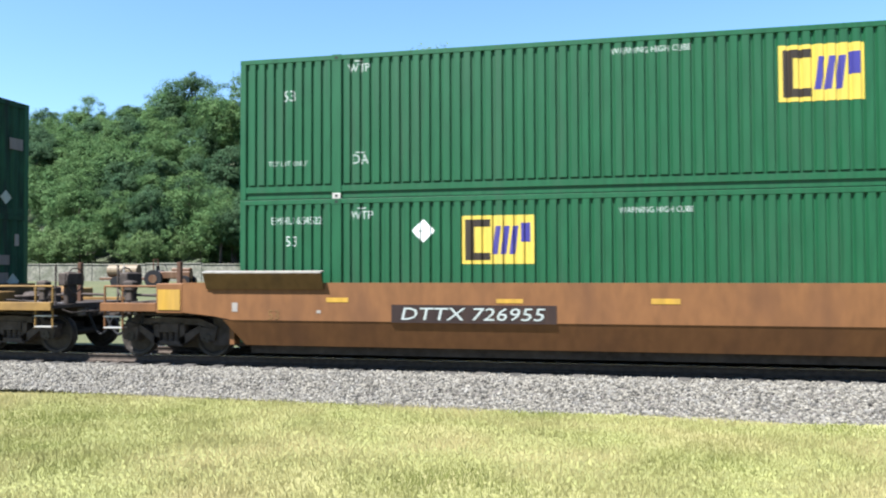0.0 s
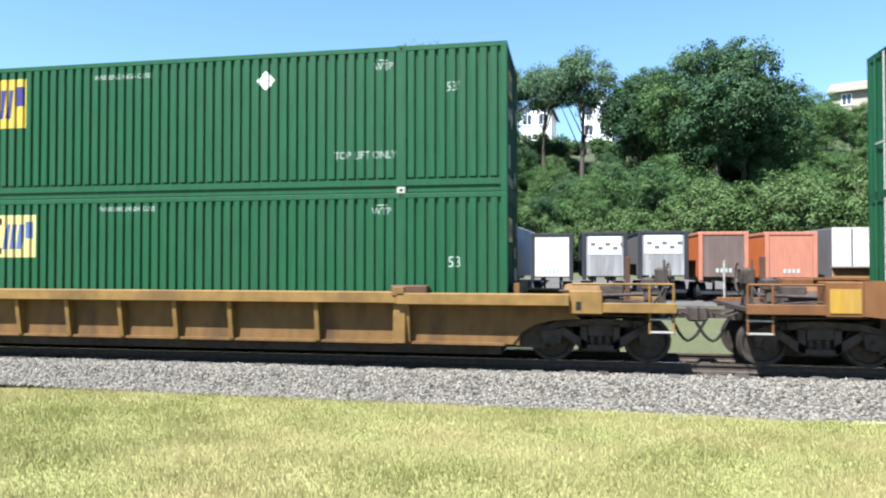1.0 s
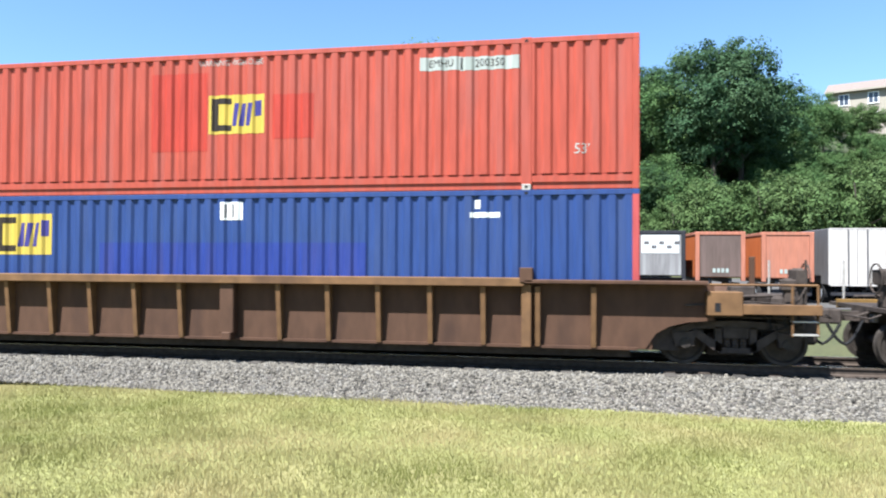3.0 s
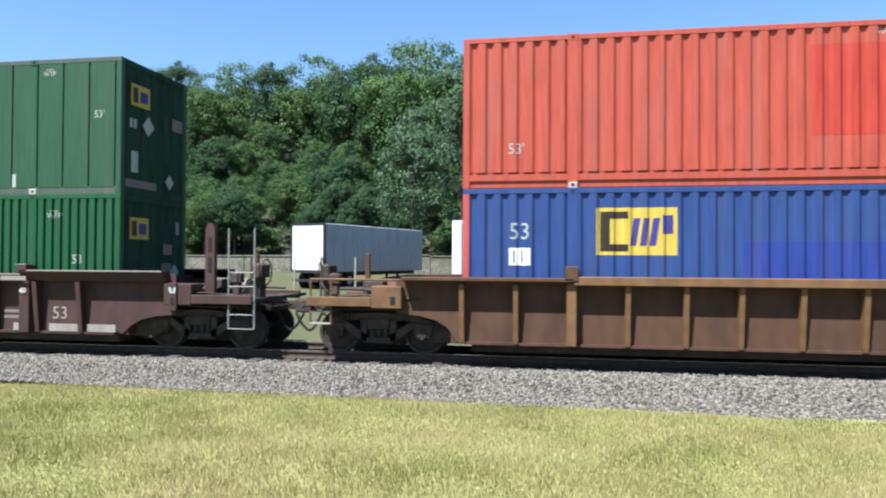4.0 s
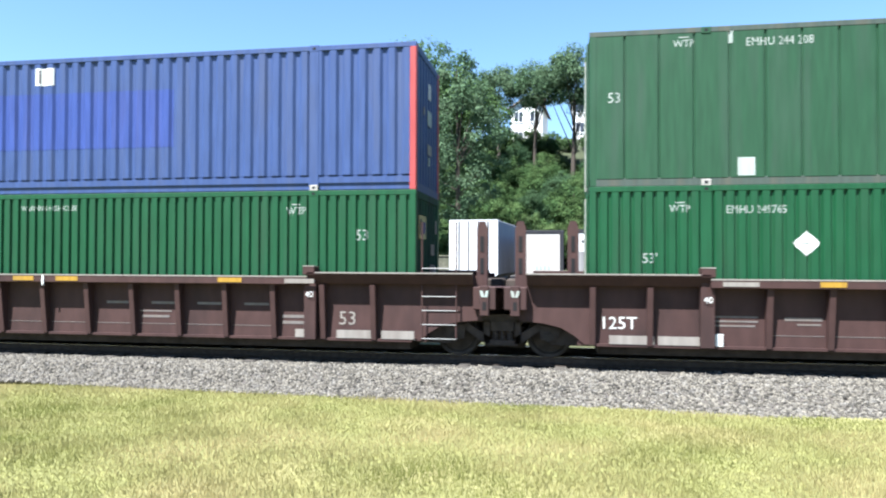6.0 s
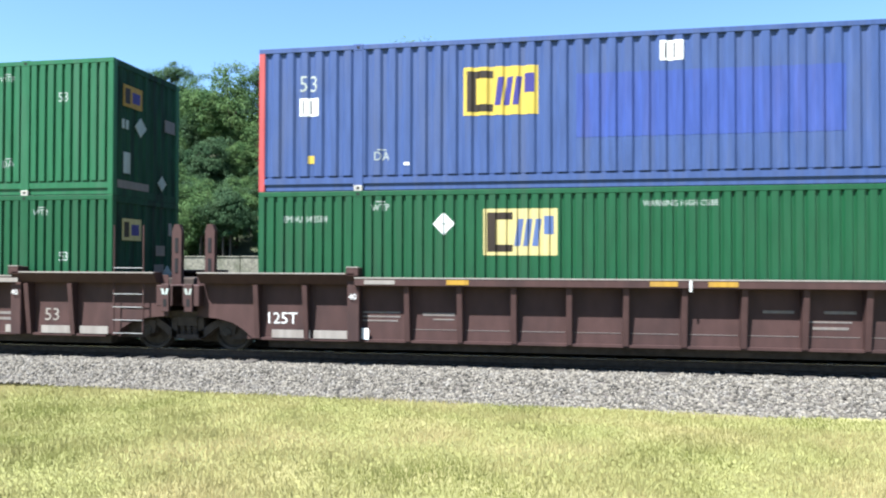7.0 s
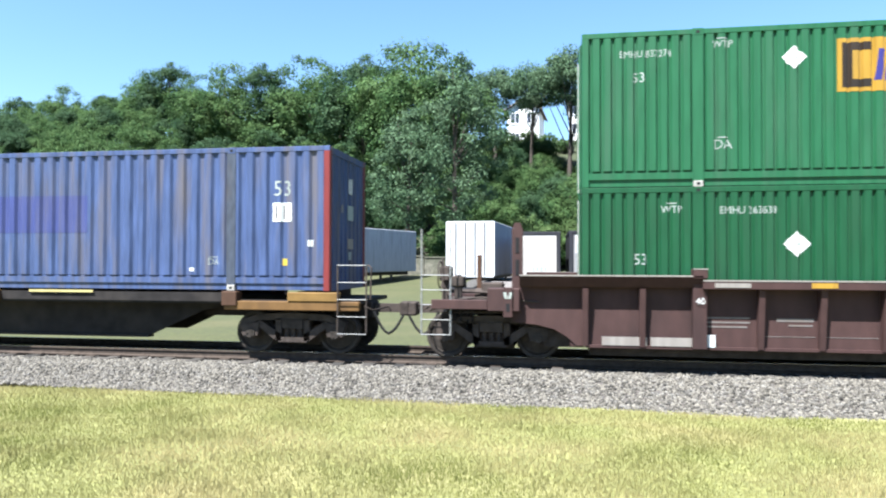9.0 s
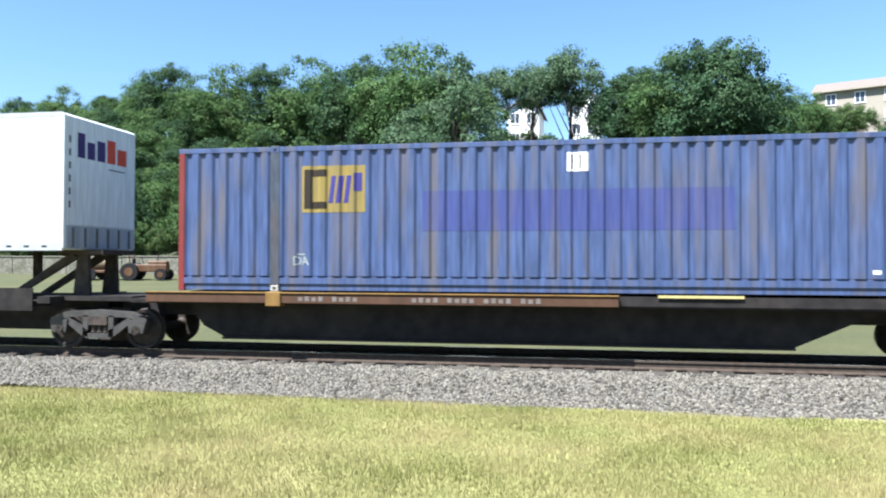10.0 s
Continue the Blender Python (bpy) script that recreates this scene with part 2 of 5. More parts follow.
def prism(outline, y0, y1, bm=None):
    """An upright plate: an outline in x and z, from y0 to y1."""
    bm = bm or bmesh.new()
    a = [bm.verts.new((x, y0, z)) for x, z in outline]
    b = [bm.verts.new((x, y1, z)) for x, z in outline]
    bm.faces.new(a)
    bm.faces.new(b[::-1])
    for i in range(len(a)):
        j = (i + 1) % len(a)
        bm.faces.new((a[i], b[i], b[j], a[j]))
    return bm


def rod(bm, p, q, r, seg=8):
    """A round bar from p to q."""
    p, q = Vector(p), Vector(q)
    m = Matrix.Translation((p + q) / 2) @ (q - p).to_track_quat("Z", "Y").to_matrix().to_4x4()
    bmesh.ops.create_cone(bm, cap_ends=True, segments=seg, radius1=r, radius2=r, depth=(q - p).length, matrix=m)
    return bm


def rods(*rows, r=0.02, seg=8):
    bm = bmesh.new()
    for p, q in rows:
        rod(bm, p, q, r, seg)
    return bm


def tube(points, r, seg=6):
    """One bent round bar through the points."""
    pts = [Vector(p) for p in points]
    bm = bmesh.new()
    loops = []
    for i, p in enumerate(pts):
        way = (pts[min(i + 1, len(pts) - 1)] - pts[max(i - 1, 0)]).normalized()
        side = way.cross(Vector((.31, .17, .93))).normalized()
        up = way.cross(side)
        loops.append([bm.verts.new(p + (side * math.cos(a) + up * math.sin(a)) * r) for a in (2 * math.pi * k / seg for k in range(seg))])
    for a, b in zip(loops, loops[1:]):
        for k in range(seg):
            bm.faces.new((a[k], a[(k + 1) % seg], b[(k + 1) % seg], b[k]))
    bm.faces.new(loops[0][::-1])
    bm.faces.new(loops[-1])
    return bm


def empty(name, label, category, group=""):
    return tagged(new(name), label, category, group)


moving = []        # (thing, x at mid-clip, y, z)
wheelsets = []     # (part, x, y, z, phase)
REAR = (57.790, 34.357, 10.987, -12.422, -31.880, -51.272, -72.332)   # container's rear end at 5 s, car by car



# ---- containers ----
class Profile:
    """The corrugation of a container's side: breaks along x and depth."""

    def __init__(self, pitch, outer, slope, depth, start=0.0):
        self.p, self.o, self.s, self.d, self.x0 = pitch, outer, slope, depth, start

    def depth(self, x):
        a = (x - self.x0) % self.p
        if a < self.o:
            return 0.0
        if a < self.o + self.s:
            return self.d * (a - self.o) / self.s
        if a < self.p - self.s:
            return self.d
        return self.d * (self.p - a) / self.s

    def breaks(self, a, b):
        xs = []
        k = math.floor((a - self.x0) / self.p) - 1
        while self.x0 + k * self.p < b:
            base = self.x0 + k * self.p
            for f in (0, self.o, self.o + self.s, self.p - self.s):
                if a + 1e-4 < base + f < b - 1e-4:
                    xs.append(base + f)
            k += 1
        return [a] + sorted(xs) + [b]


FINE = Profile(0.203, 0.122, 0.022, 0.048)
BROAD = Profile(0.300, 0.120, 0.055, 0.045)
SEAM = Profile(0.615, 0.567, 0.010, 0.030, 0.05)


def channel(outline, x0, x1):
    """A rail of one section, an outline in y and z, from x0 to x1."""
    bm = bmesh.new()
    a = [bm.verts.new((x0, y, z)) for y, z in outline]
    c = [bm.verts.new((x1, y, z)) for y, z in outline]
    bm.faces.new(a)
    bm.faces.new(c[::-1])
    for i in range(len(a)):
        j = (i + 1) % len(a)
        bm.faces.new((a[i], c[i], c[j], a[j]))
    return bm


def sheet(prof, x0, x1, z0, z1, y, side=1, proud=0.0):
    bm = bmesh.new()
    xs = prof.breaks(x0, x1)
    lo = [bm.verts.new((x, y + side * (prof.depth(x) - proud), z0)) for x in xs]
    hi = [bm.verts.new((x, y + side * (prof.depth(x) - proud), z1)) for x in xs]
    for i in range(len(xs) - 1):
        bm.faces.new((lo[i], lo[i + 1], hi[i + 1], hi[i]))
    return bm


def laid_on(bm, prof, y, proud=0.004):
    """Paint that follows the corrugation: a flat shape in x and z is cut at the bends and pressed on."""
    xs = [v.co.x for v in bm.verts]
    for b in prof.breaks(min(xs), max(xs))[1:-1]:
        bmesh.ops.bisect_plane(bm, geom=bm.verts[:] + bm.edges[:] + bm.faces[:], plane_co=(b, 0, 0), plane_no=(1, 0, 0))
    for v in bm.verts:
        v.co.y = y + prof.depth(v.co.x) - proud
    return bm


letters = {}


def lettering(text, size, narrow=1.0):
    """Flat letters in x and z about their middle."""
    if text not in letters:
        cu = bpy.data.curves.new("letters", "FONT")
        cu.body, cu.size, cu.align_x, cu.align_y = text, 1.0, "CENTER", "CENTER"
        cu.resolution_u = 2
        ob = bpy.data.objects.new("letters", cu)
        letters[text] = bpy.data.meshes.new_from_object(ob)
        bpy.data.objects.remove(ob)
    bm = bmesh.new()
    bm.from_mesh(letters[text])
    for v in bm.verts:
        v.co = Vector((v.co.x * size * narrow, 0, v.co.y * size))
    return bm


def quad(x0, x1, z0, z1, shear=0.0):
    bm = bmesh.new()
    bm.faces.new([bm.verts.new(c) for c in ((x0 + 0, 0, z0), (x1, 0, z0), (x1 + shear, 0, z1), (x0 + shear, 0, z1))])
    return bm


def flat(*polys):
    bm = bmesh.new()
    for poly in polys:
        bm.faces.new([bm.verts.new((x, 0, z)) for x, z in poly])
    return bm


def rect(x0, x1, z0, z1):
    return [(x0, z0), (x1, z0), (x1, z1), (x0, z1)]


def mark(name, bm, m, parent, prof, label="", proud=0.004):
    me_bm = laid_on(bm, prof, 0.0, proud)
    me = bpy.data.meshes.new(name)
    me_bm.to_mesh(me)
    me_bm.free()
    return mesh_ob(name, me, parent, label, m)


def logo(root, prof, x0, x1, z0, z1, yellow, blue, dark):
    """A yellow panel with a dark block mark and blue slanted marks, no lettering."""
    w, h = x1 - x0, z1 - z0
    panel = mark("logo_panel", quad(x0, x1, z0, z1), yellow, root, prof, "yellow logo panel")

    def X(f):
        return x0 + f * w

    def Z(f):
        return z0 + f * h
    d = flat(rect(X(.05), X(.17), Z(.08), Z(.92)), rect(X(.17), X(.40), Z(.77), Z(.92)), rect(X(.17), X(.40), Z(.08), Z(.23)))
    mark("dark_logo_mark", d, dark, panel, prof, "dark block mark", 0.007)
    b = flat([(X(.42), Z(.2)), (X(.50), Z(.2)), (X(.55), Z(.78)), (X(.47), Z(.78))], [(X(.54), Z(.2)), (X(.62), Z(.2)), (X(.67), Z(.78)), (X(.59), Z(.78))],
             [(X(.66), Z(.2)), (X(.74), Z(.2)), (X(.79), Z(.78)), (X(.71), Z(.78))], rect(X(.82), X(.95), Z(.45), Z(.84)))
    mark("blue_logo_mark", b, blue, panel, prof, "blue slanted marks", 0.007)


def front_marks(end, xx, skin, yellow, low):
    """Placards and worn sign plates on a container's blind end."""
    a, b = min(xx), max(xx)

    def plate_at(name, y0, y1, z0, z1, m):
        return part(name, boxes((a, b, y0, y1, z0, z1)), m, end)

    def diamond(y, z, r):
        bm = bmesh.new()
        lo, hi = ([bm.verts.new((x, y + dy * r, z + dz * r)) for dy, dz in ((-1, 0), (0, -1), (1, 0), (0, 1))] for x in (a, b))
        bm.faces.new(lo)
        bm.faces.new(hi[::-1])
        for i in range(4):
            bm.faces.new((lo[i], hi[i], hi[(i + 1) % 4], lo[(i + 1) % 4]))
        part("diamond_placard", bm, WHITE_DIM, end, "worn white diamond placard")
    blue = skin in (BLUE, BLUE_PALE, BLUE_OLD)
    if blue and not low:
        for y0, y1 in ((1.30, 1.42), (1.46, 1.54)):
            plate_at("number_bar", y0, y1, 2.05, 2.38, WHITE)
        plate_at("label_plate", 1.22, 1.62, 1.48, 1.80, WHITE_DIM)
        plate_at("label_plate", 1.22, 1.62, .86, 1.08, BEIGE_MARK)
        plate_at("label_plate", 1.30, 1.46, .62, .80, WHITE_DIM)
        plate_at("label_plate", .78, .88, 1.62, 1.78, BEIGE_MARK)
    elif blue:
        for y0 in (.28, 1.62):
            p = plate_at("logo_panel", y0, y0 + .62, 1.88, 2.32, YELLOW_WORN)
            for i in range(3):
                part("logo_bar", boxes((b, b + .004, y0 + .08 + .18 * i, y0 + .18 + .18 * i, 1.95, 2.25)), DARK_MARK, p)
        plate_at("label_plate", 1.95, 2.2, 1.25, 1.5, FAINT_MARK)
    elif skin is RED:
        for i in range(4):
            plate_at("number_bar", .42 + .19 * i, .54 + .19 * i, 2.30, 2.58, FAINT_MARK)
        for i in range(2):
            for z in (1.72, 1.42, 1.12):
                plate_at("label_plate", 1.58 + .36 * i, 1.84 + .36 * i, z, z + .2, FAINT_MARK)
        plate_at("label_plate", .38, .66, 1.72, 1.95, FAINT_MARK)
        plate_at("label_plate", 1.55, 2.05, 2.22, 2.48, FAINT_MARK)
        plate_at("label_plate", 2.1, 2.26, 2.1, 2.3, FAINT_MARK)
        diamond(.48, 1.40, .22)
        for y in (.72, 1.12):
            plate_at("label_plate", y, y + .08, .22, .36, FAINT_MARK)
    else:
        p = plate_at("logo_panel", .34, 1.02, 1.95, 2.42, yellow)
        part("logo_bar", boxes((b, b + .004, .40, .58, 2.02, 2.35)), DARK_MARK, p)
        part("logo_bar", boxes((b, b + .004, .66, .94, 2.06, 2.30)), BLUE_MARK, p)
        if low:
            plate_at("label_plate", 1.62, 1.98, 1.62, 1.86, FAINT_MARK)
            plate_at("label_plate", 1.55, 1.95, 1.15, 1.42, FAINT_MARK)
            diamond(2.1, 1.2, .2)
            plate_at("label_plate", 2.15, 2.28, 2.1, 2.4, BEIGE_MARK)
        else:
            for i in range(2):
                plate_at("number_bar", .30 + .14 * i, .39 + .14 * i, 1.46, 1.66, WHITE_DIM)
            diamond(.98, 1.58, .22)
            plate_at("label_plate", .36, .60, .50, .96, WHITE_DIM)
            plate_at("label_plate", 1.95, 2.38, 1.66, 1.95, FAINT_MARK)
            diamond(1.85, .42, .18)
            plate_at("scuffed_sill", .16, 1.30, .17, .34, FAINT_MARK)


def container(k, z0, prof, skin, marks, label, post=None, fresh=None, yellow=YELLOW, blue=BLUE_MARK, lift=None, plate=False, group="containers on the train"):
    """A 53-foot container; x from its rear end, y from its near side, z from its base."""
    root = empty("shipping_container", label, "shipping container", group)
    moving.append((root, REAR[k - 1], FACE, z0))
    post = post or skin
    zb, zt = 0.31, CH - 0.09
    if plate:
        zb, zt = 0.13, CH - 0.08
    part("side_panel", sheet(prof, 0.10, CL - 0.10, zb, zt, 0.0), skin, root)
    part("side_panel", sheet(prof, 0.10, CL - 0.10, zb, zt, CW, -1), skin, root)
    part("roof", boxes((0.06, CL - 0.06, 0.03, CW - 0.03, CH - 0.07, CH - 0.02)), skin, root)
    part("floor", boxes((0.06, CL - 0.06, 0.05, CW - 0.05, 0.10, 0.20)), GRIME, root)
    for y, s in ((0.0, 1), (CW, -1)):
        part("top_rail", boxes((0.0, CL, min(y - s * .006, y + s * .07), max(y - s * .006, y + s * .07), CH - 0.10, CH), bevel=0.008), skin if not plate else RAIL_GREY, root)
        if plate:
            part("bottom_rail", boxes((0.0, CL, min(y, y + s * .08), max(y, y + s * .08), 0.0, 0.15), bevel=0.008), RAIL_GREY, root)
        else:
            bm = channel([(y + s * d, z) for d, z in ((.10, .02), (.035, .02), (.035, .15), (.004, .15), (.004, .27), (.05, .27), (.05, .31), (.10, .31))], .1, CL - .1)
            part("bottom_rail", bm, skin, root)
        for x in (2.08, CL - 2.08):
            if not plate:
                part("lifting_post", boxes((x - .10, x + .10, min(y - s * .010, y + s * .10), max(y - s * .010, y + s * .10), 0.10, CH + 0.012), bevel=0.006), lift or skin, root)
            for z in (0.0, CH - 0.118):
                bm = boxes((x - .085, x + .085, min(y - s * .014, y + s * .16), max(y - s * .014, y + s * .16), z - 0.003, z + 0.118), bevel=0.008)
                c = part("corner_casting", bm, CASTING if z == 0 else skin, root)
                part("casting_hole", boxes((x - .03, x + .03, y - .017 if s == 1 else y + .003, y - .003 if s == 1 else y + .017, z + .035, z + .085)), RUBBER, c)
    for x in (0.0, CL - 0.13):
        for y in (-0.004, CW - 0.136):
            part("corner_post", boxes((x, x + 0.13, y, y + 0.14, 0.0, CH), bevel=0.012), post, root, "" if post is skin else "red corner post")
    # rear end with its doors, front end ribbed
    for x, s, nm in ((0.02, 1, "rear_end"), (CL - 0.02, -1, "front_end")):
        p2 = BROAD
        bm = bmesh.new()
        ys = p2.breaks(0.13, CW - 0.13)
        lo = [bm.verts.new((x + s * p2.depth(y) * (0.25 if s == 1 else 0.8), y, 0.14)) for y in ys]
        hi = [bm.verts.new((x + s * p2.depth(y) * (0.25 if s == 1 else 0.8), y, CH - 0.12)) for y in ys]
        for i in range(len(ys) - 1):
            bm.faces.new((lo[i], lo[i + 1], hi[i + 1], hi[i]))
        # the front end faces away from the sun; its shade is painted in
        shaded = {GREEN: SHADED_GREEN, GREEN_PALE: SHADED_GREEN, GREEN_FLAT: SHADED_GREEN, RED: SHADED_RED, BLUE: SHADED_BLUE}.get(skin, skin)
        face = skin if s == 1 else shaded
        end = part(nm, bm, face, root, "blind end with shade painted into its streaky colour" if face is not skin else "")
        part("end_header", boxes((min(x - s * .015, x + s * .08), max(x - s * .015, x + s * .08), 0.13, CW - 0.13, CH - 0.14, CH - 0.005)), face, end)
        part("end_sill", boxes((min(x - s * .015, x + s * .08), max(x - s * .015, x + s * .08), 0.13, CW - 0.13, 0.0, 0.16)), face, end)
        if s == 1:
            for y in (0.45, 1.02, 1.75, 2.17):
                part("lock_rod", rods(((x - .035, y, .08), (x - .035, y, CH - .08)), r=.018), skin if y != 1.75 else CASTING, end)
            part("door_gap", boxes((x - .008, x + .01, CW / 2 - .012, CW / 2 + .012, .15, CH - .13)), RUBBER, end)
            for y in (0.66, 1.95):
                part("door_handle", boxes((x - .05, x - .03, y - .22, y + .22, 1.02, 1.06)), CASTING, end)
            for i in range(8):
                part("vent_slot", boxes((x - .018, x - .006, .25 + i * .27, .36 + i * .27, CH - .10, CH - .04)), RUBBER, end)
        xx = (x - s * .022, x - s * .012)
        if s == 1:
            part("logo_panel", boxes((min(xx), max(xx), 1.0, 1.42, 1.95, 2.35)), yellow, end)
            part("label_plate", boxes((min(xx), max(xx), 1.05, 1.32, 0.45, 0.78)), WHITE, end)
            part("label_plate", boxes((min(xx), max(xx), 1.25, 1.38, 1.28, 1.45)), WHITE_DIM, end)
        else:
            front_marks(end, xx, skin, yellow, z0 < 1)
    for it in marks:
        a = it[0]
        if a == "t":
            text, u, z, h = it[1:]
            narrow = 0.85 if len(text) > 6 else 0.9
            size = h * (1.25 if len(text) < 3 else 1.08)
            bm = lettering(text, size, narrow)
            for v in bm.verts:
                v.co += Vector((u, 0, z))
            plated = text in ("EMHU", "200350")
            if plated:
                mark("number_plate", quad(u - (.42 if text == "EMHU" else .57), u + (.42 if text == "EMHU" else .57), z - .13, z + .13), LETTER, root, prof, "white number strip", 0.003)
            mark("lettering", bm, DARK_MARK if plated else LETTER, root, prof, "dark lettering on white" if plated else "white painted lettering", 0.007 if plated else 0.004)
            if text in ("WTP", "DA"):
                mark("lettering_bar", quad(u - .09, u + .09, z + h * .62, z + h * .72), LETTER, root, prof)
        elif a == "d":
            u, z, r = it[1:]
            bm = flat([(u - r, z), (u, z - r), (u + r, z), (u, z + r)])
            d = mark("diamond_placard", bm, WHITE, root, prof, "white diamond placard", 0.008)
            mark("placard_line", quad(u - r * .45, u + r * .45, z - r * .06, z + r * .06), WHITE_DIM, d, prof, "", 0.011)
        elif a == "l":
            u0, u1, za, zb_ = it[1:]
            logo(root, prof, u0, u1, za, zb_, yellow, blue, DARK_MARK)
        elif a == "p":
            mark("repainted_patch", quad(*it[1:]), fresh or skin, root, prof, "brighter repainted patch", 0.003)
        else:
            m = YELLOW if a == "y" else WHITE_DIM if plate else WHITE
            p = mark("sign_patch", quad(*it[1:]), m, root, prof, "small white sign patch" if a != "y" else "small yellow patch", 0.006)
            u0, u1, za, zb_ = it[1:]
            if a == "w" and u1 - u0 > 0.35:
                for f in (0.18, 0.55):
                    mark("sign_bar", quad(u0 + f * (u1 - u0), u0 + (f + .1) * (u1 - u0), za + .12 * (zb_ - za), zb_ - .12 * (zb_ - za)), GREYBOX, p, prof, "", 0.009)
    return root


LOW, HIGH = 0.358, 3.254


def load_train():
    W = "WARNING HIGH CUBE"
    container(1, HIGH, FINE, GREEN, [("t", "53", 1.07, 2.1, .25), ("t", "WTP", 2.55, 2.6, .22), ("t", "DA", 2.57, .77, .22), ("t", "TOP LIFT ONLY", 1.04, .73, .13),
              ("t", W, 8.16, 2.63, .15), ("l", 10.35, 11.76, 1.54, 2.55)],
              "green corrugated container stacked on a matching green one")
    container(1, LOW, FINE, GREEN, [("t", "EMHU 654522", 1.23, 2.46, .2), ("t", "53", 1.12, 2.04, .24), ("t", "WTP", 2.6, 2.55, .22), ("d", 3.85, 2.23, .23),
              ("l", 4.61, 6.0, 1.58, 2.51), ("t", W, 8.23, 2.56, .14)], "green corrugated container sunk in a tan well car")
    container(2, HIGH, FINE, GREEN, [("t", "EMHU 648253", 1.16, 2.47, .2), ("t", "53", 1.06, 2.06, .24), ("t", "WTP", 2.4, 2.52, .2), ("l", 4.18, 5.7, 1.57, 2.64),
              ("t", "TOP LIFT ONLY", 2.85, .77, .2), ("t", W, 8.01, 2.57, .14), ("d", 11.24, 2.34, .2), ("t", "WTP", 13.71, 2.51, .19), ("t", "53'", 15.1, 2.05, .24),
              ("t", "TOP LIFT ONLY", 13.34, .76, .2)], "green corrugated container lettered for top lift only")
    container(2, LOW, FINE, GREEN, [("t", "EMHU 641342", 1.2, 2.46, .2), ("t", "WTP", 2.54, 2.55, .2), ("t", "53", 1.07, 1.57, .24), ("d", 3.8, 2.24, .23),
              ("l", 4.56, 5.97, 1.65, 2.57), ("t", W, 8.13, 2.66, .14), ("t", "WTP", 13.68, 2.54, .19), ("t", "53", 15.13, 1.54, .24)],
              "green corrugated container sunk in an ochre ribbed well car", yellow=YELLOW_PALE, blue=BLUE_MARK_PALE)
    container(3, HIGH, BROAD, RED, [("t", "53'", 1.02, .75, .27), ("l", 7.56, 8.78, 1.23, 2.03), ("t", W, 8.04, 2.69, .15), ("t", "EMHU", 12.42, 2.48, .19),
              ("t", "200350", 13.37, 2.46, .2), ("t", "53'", 15.11, .76, .26), ("p", 6.25, 7.54, .89, 2.51), ("p", 8.94, 9.82, 1.11, 2.01)],
              "orange-red corrugated container stacked on a blue one", fresh=RED_FRESH)
    container(3, LOW, BROAD, BLUE, [("t", "53", 1.09, 2.07, .36), ("w", .89, 1.29, 1.44, 1.77), ("l", 2.51, 3.96, 1.64, 2.52), ("w", 7.84, 8.31, 2.36, 2.73),
              ("b", 13.0, 13.58, 2.38, 2.48), ("b", 13.09, 13.2, 2.55, 2.72), ("p", 5.09, 10.94, 1.1, 1.9)],
              "blue corrugated container with red corner posts under a red one", post=POST_RED, fresh=BLUE_FRESH)
    container(4, HIGH, SEAM, GREEN_FLAT, [("t", "53", .45, 1.64, .22), ("t", "WTP", 1.69, 2.6, .18), ("t", "EMHU 244 208", 3.34, 2.58, .2), ("w", 2.62, 2.92, .17, .5),
              ("d", 5.89, 1.84, .23), ("l", 7.9, 9.27, .97, 1.87), ("b", 8.1, 8.54, 2.58, 2.66), ("b", 8.19, 8.43, 2.4, 2.55), ("t", "WTP", 14.45, 2.58, .14),
              ("t", "53'", 15.64, 1.68, .21)] + [("b", 9.23 + .617 * i, 9.33 + .617 * i, .16, .45 + .15 * (i % 2)) for i in range(6)]
              + [("b", 13.55, 13.66, .16, .44), ("b", 7.32, 7.44, 2.58, 2.8), ("b", 7.99, 8.04, 2.55, 2.8), ("b", 11.63, 11.75, 2.31, 2.8), ("b", 2.46, 2.54, 2.58, 2.8)],
              "dull green smooth-sided container with riveted vertical seams", plate=True)
    container(4, LOW, FINE, GREEN, [("t", "WTP", 1.62, 2.47, .18), ("t", "EMHU 249765", 2.94, 2.45, .19), ("t", "53'", 1.09, 1.56, .24), ("d", 3.78, 1.84, .23),
              ("l", 8.08, 9.43, 1.05, 1.95), ("t", W, 8.14, 2.62, .14), ("t", "WTP", 14.6, 2.43, .16), ("t", "53", 15.16, 1.5, .22)],
              "green corrugated container under a smooth-sided green one")
    container(5, HIGH, BROAD, BLUE_PALE, [("t", "53", 1.05, 2.14, .37), ("w", .85, 1.26, 1.51, 1.87), ("y", 1.04, 1.17, .56, .72), ("t", "DA", 2.55, .67, .2),
              ("l", 4.17, 5.6, 1.42, 2.35), ("w", 7.82, 8.25, 2.33, 2.7), ("b", 3.0, 3.11, .49, .55), ("p", 6.31, 11.01, .95, 2.15)],
              "faded blue corrugated container with red corner posts", post=POST_RED, fresh=BLUE_PALE_FRESH)
    container(5, LOW, FINE, GREEN, [("t", "EMHU 645584", .99, 2.34, .17), ("t", "WTP", 2.53, 2.56, .18), ("d", 3.79, 2.24, .22), ("l", 4.56, 5.96, 1.63, 2.52),
              ("t", W, 8.18, 2.59, .14), ("t", "WTP", 13.71, 2.49, .2), ("t", "53", 15.07, 2.0, .24)],
              "green corrugated container under a faded blue one", yellow=YELLOW_PALE, blue=BLUE_MARK_PALE)
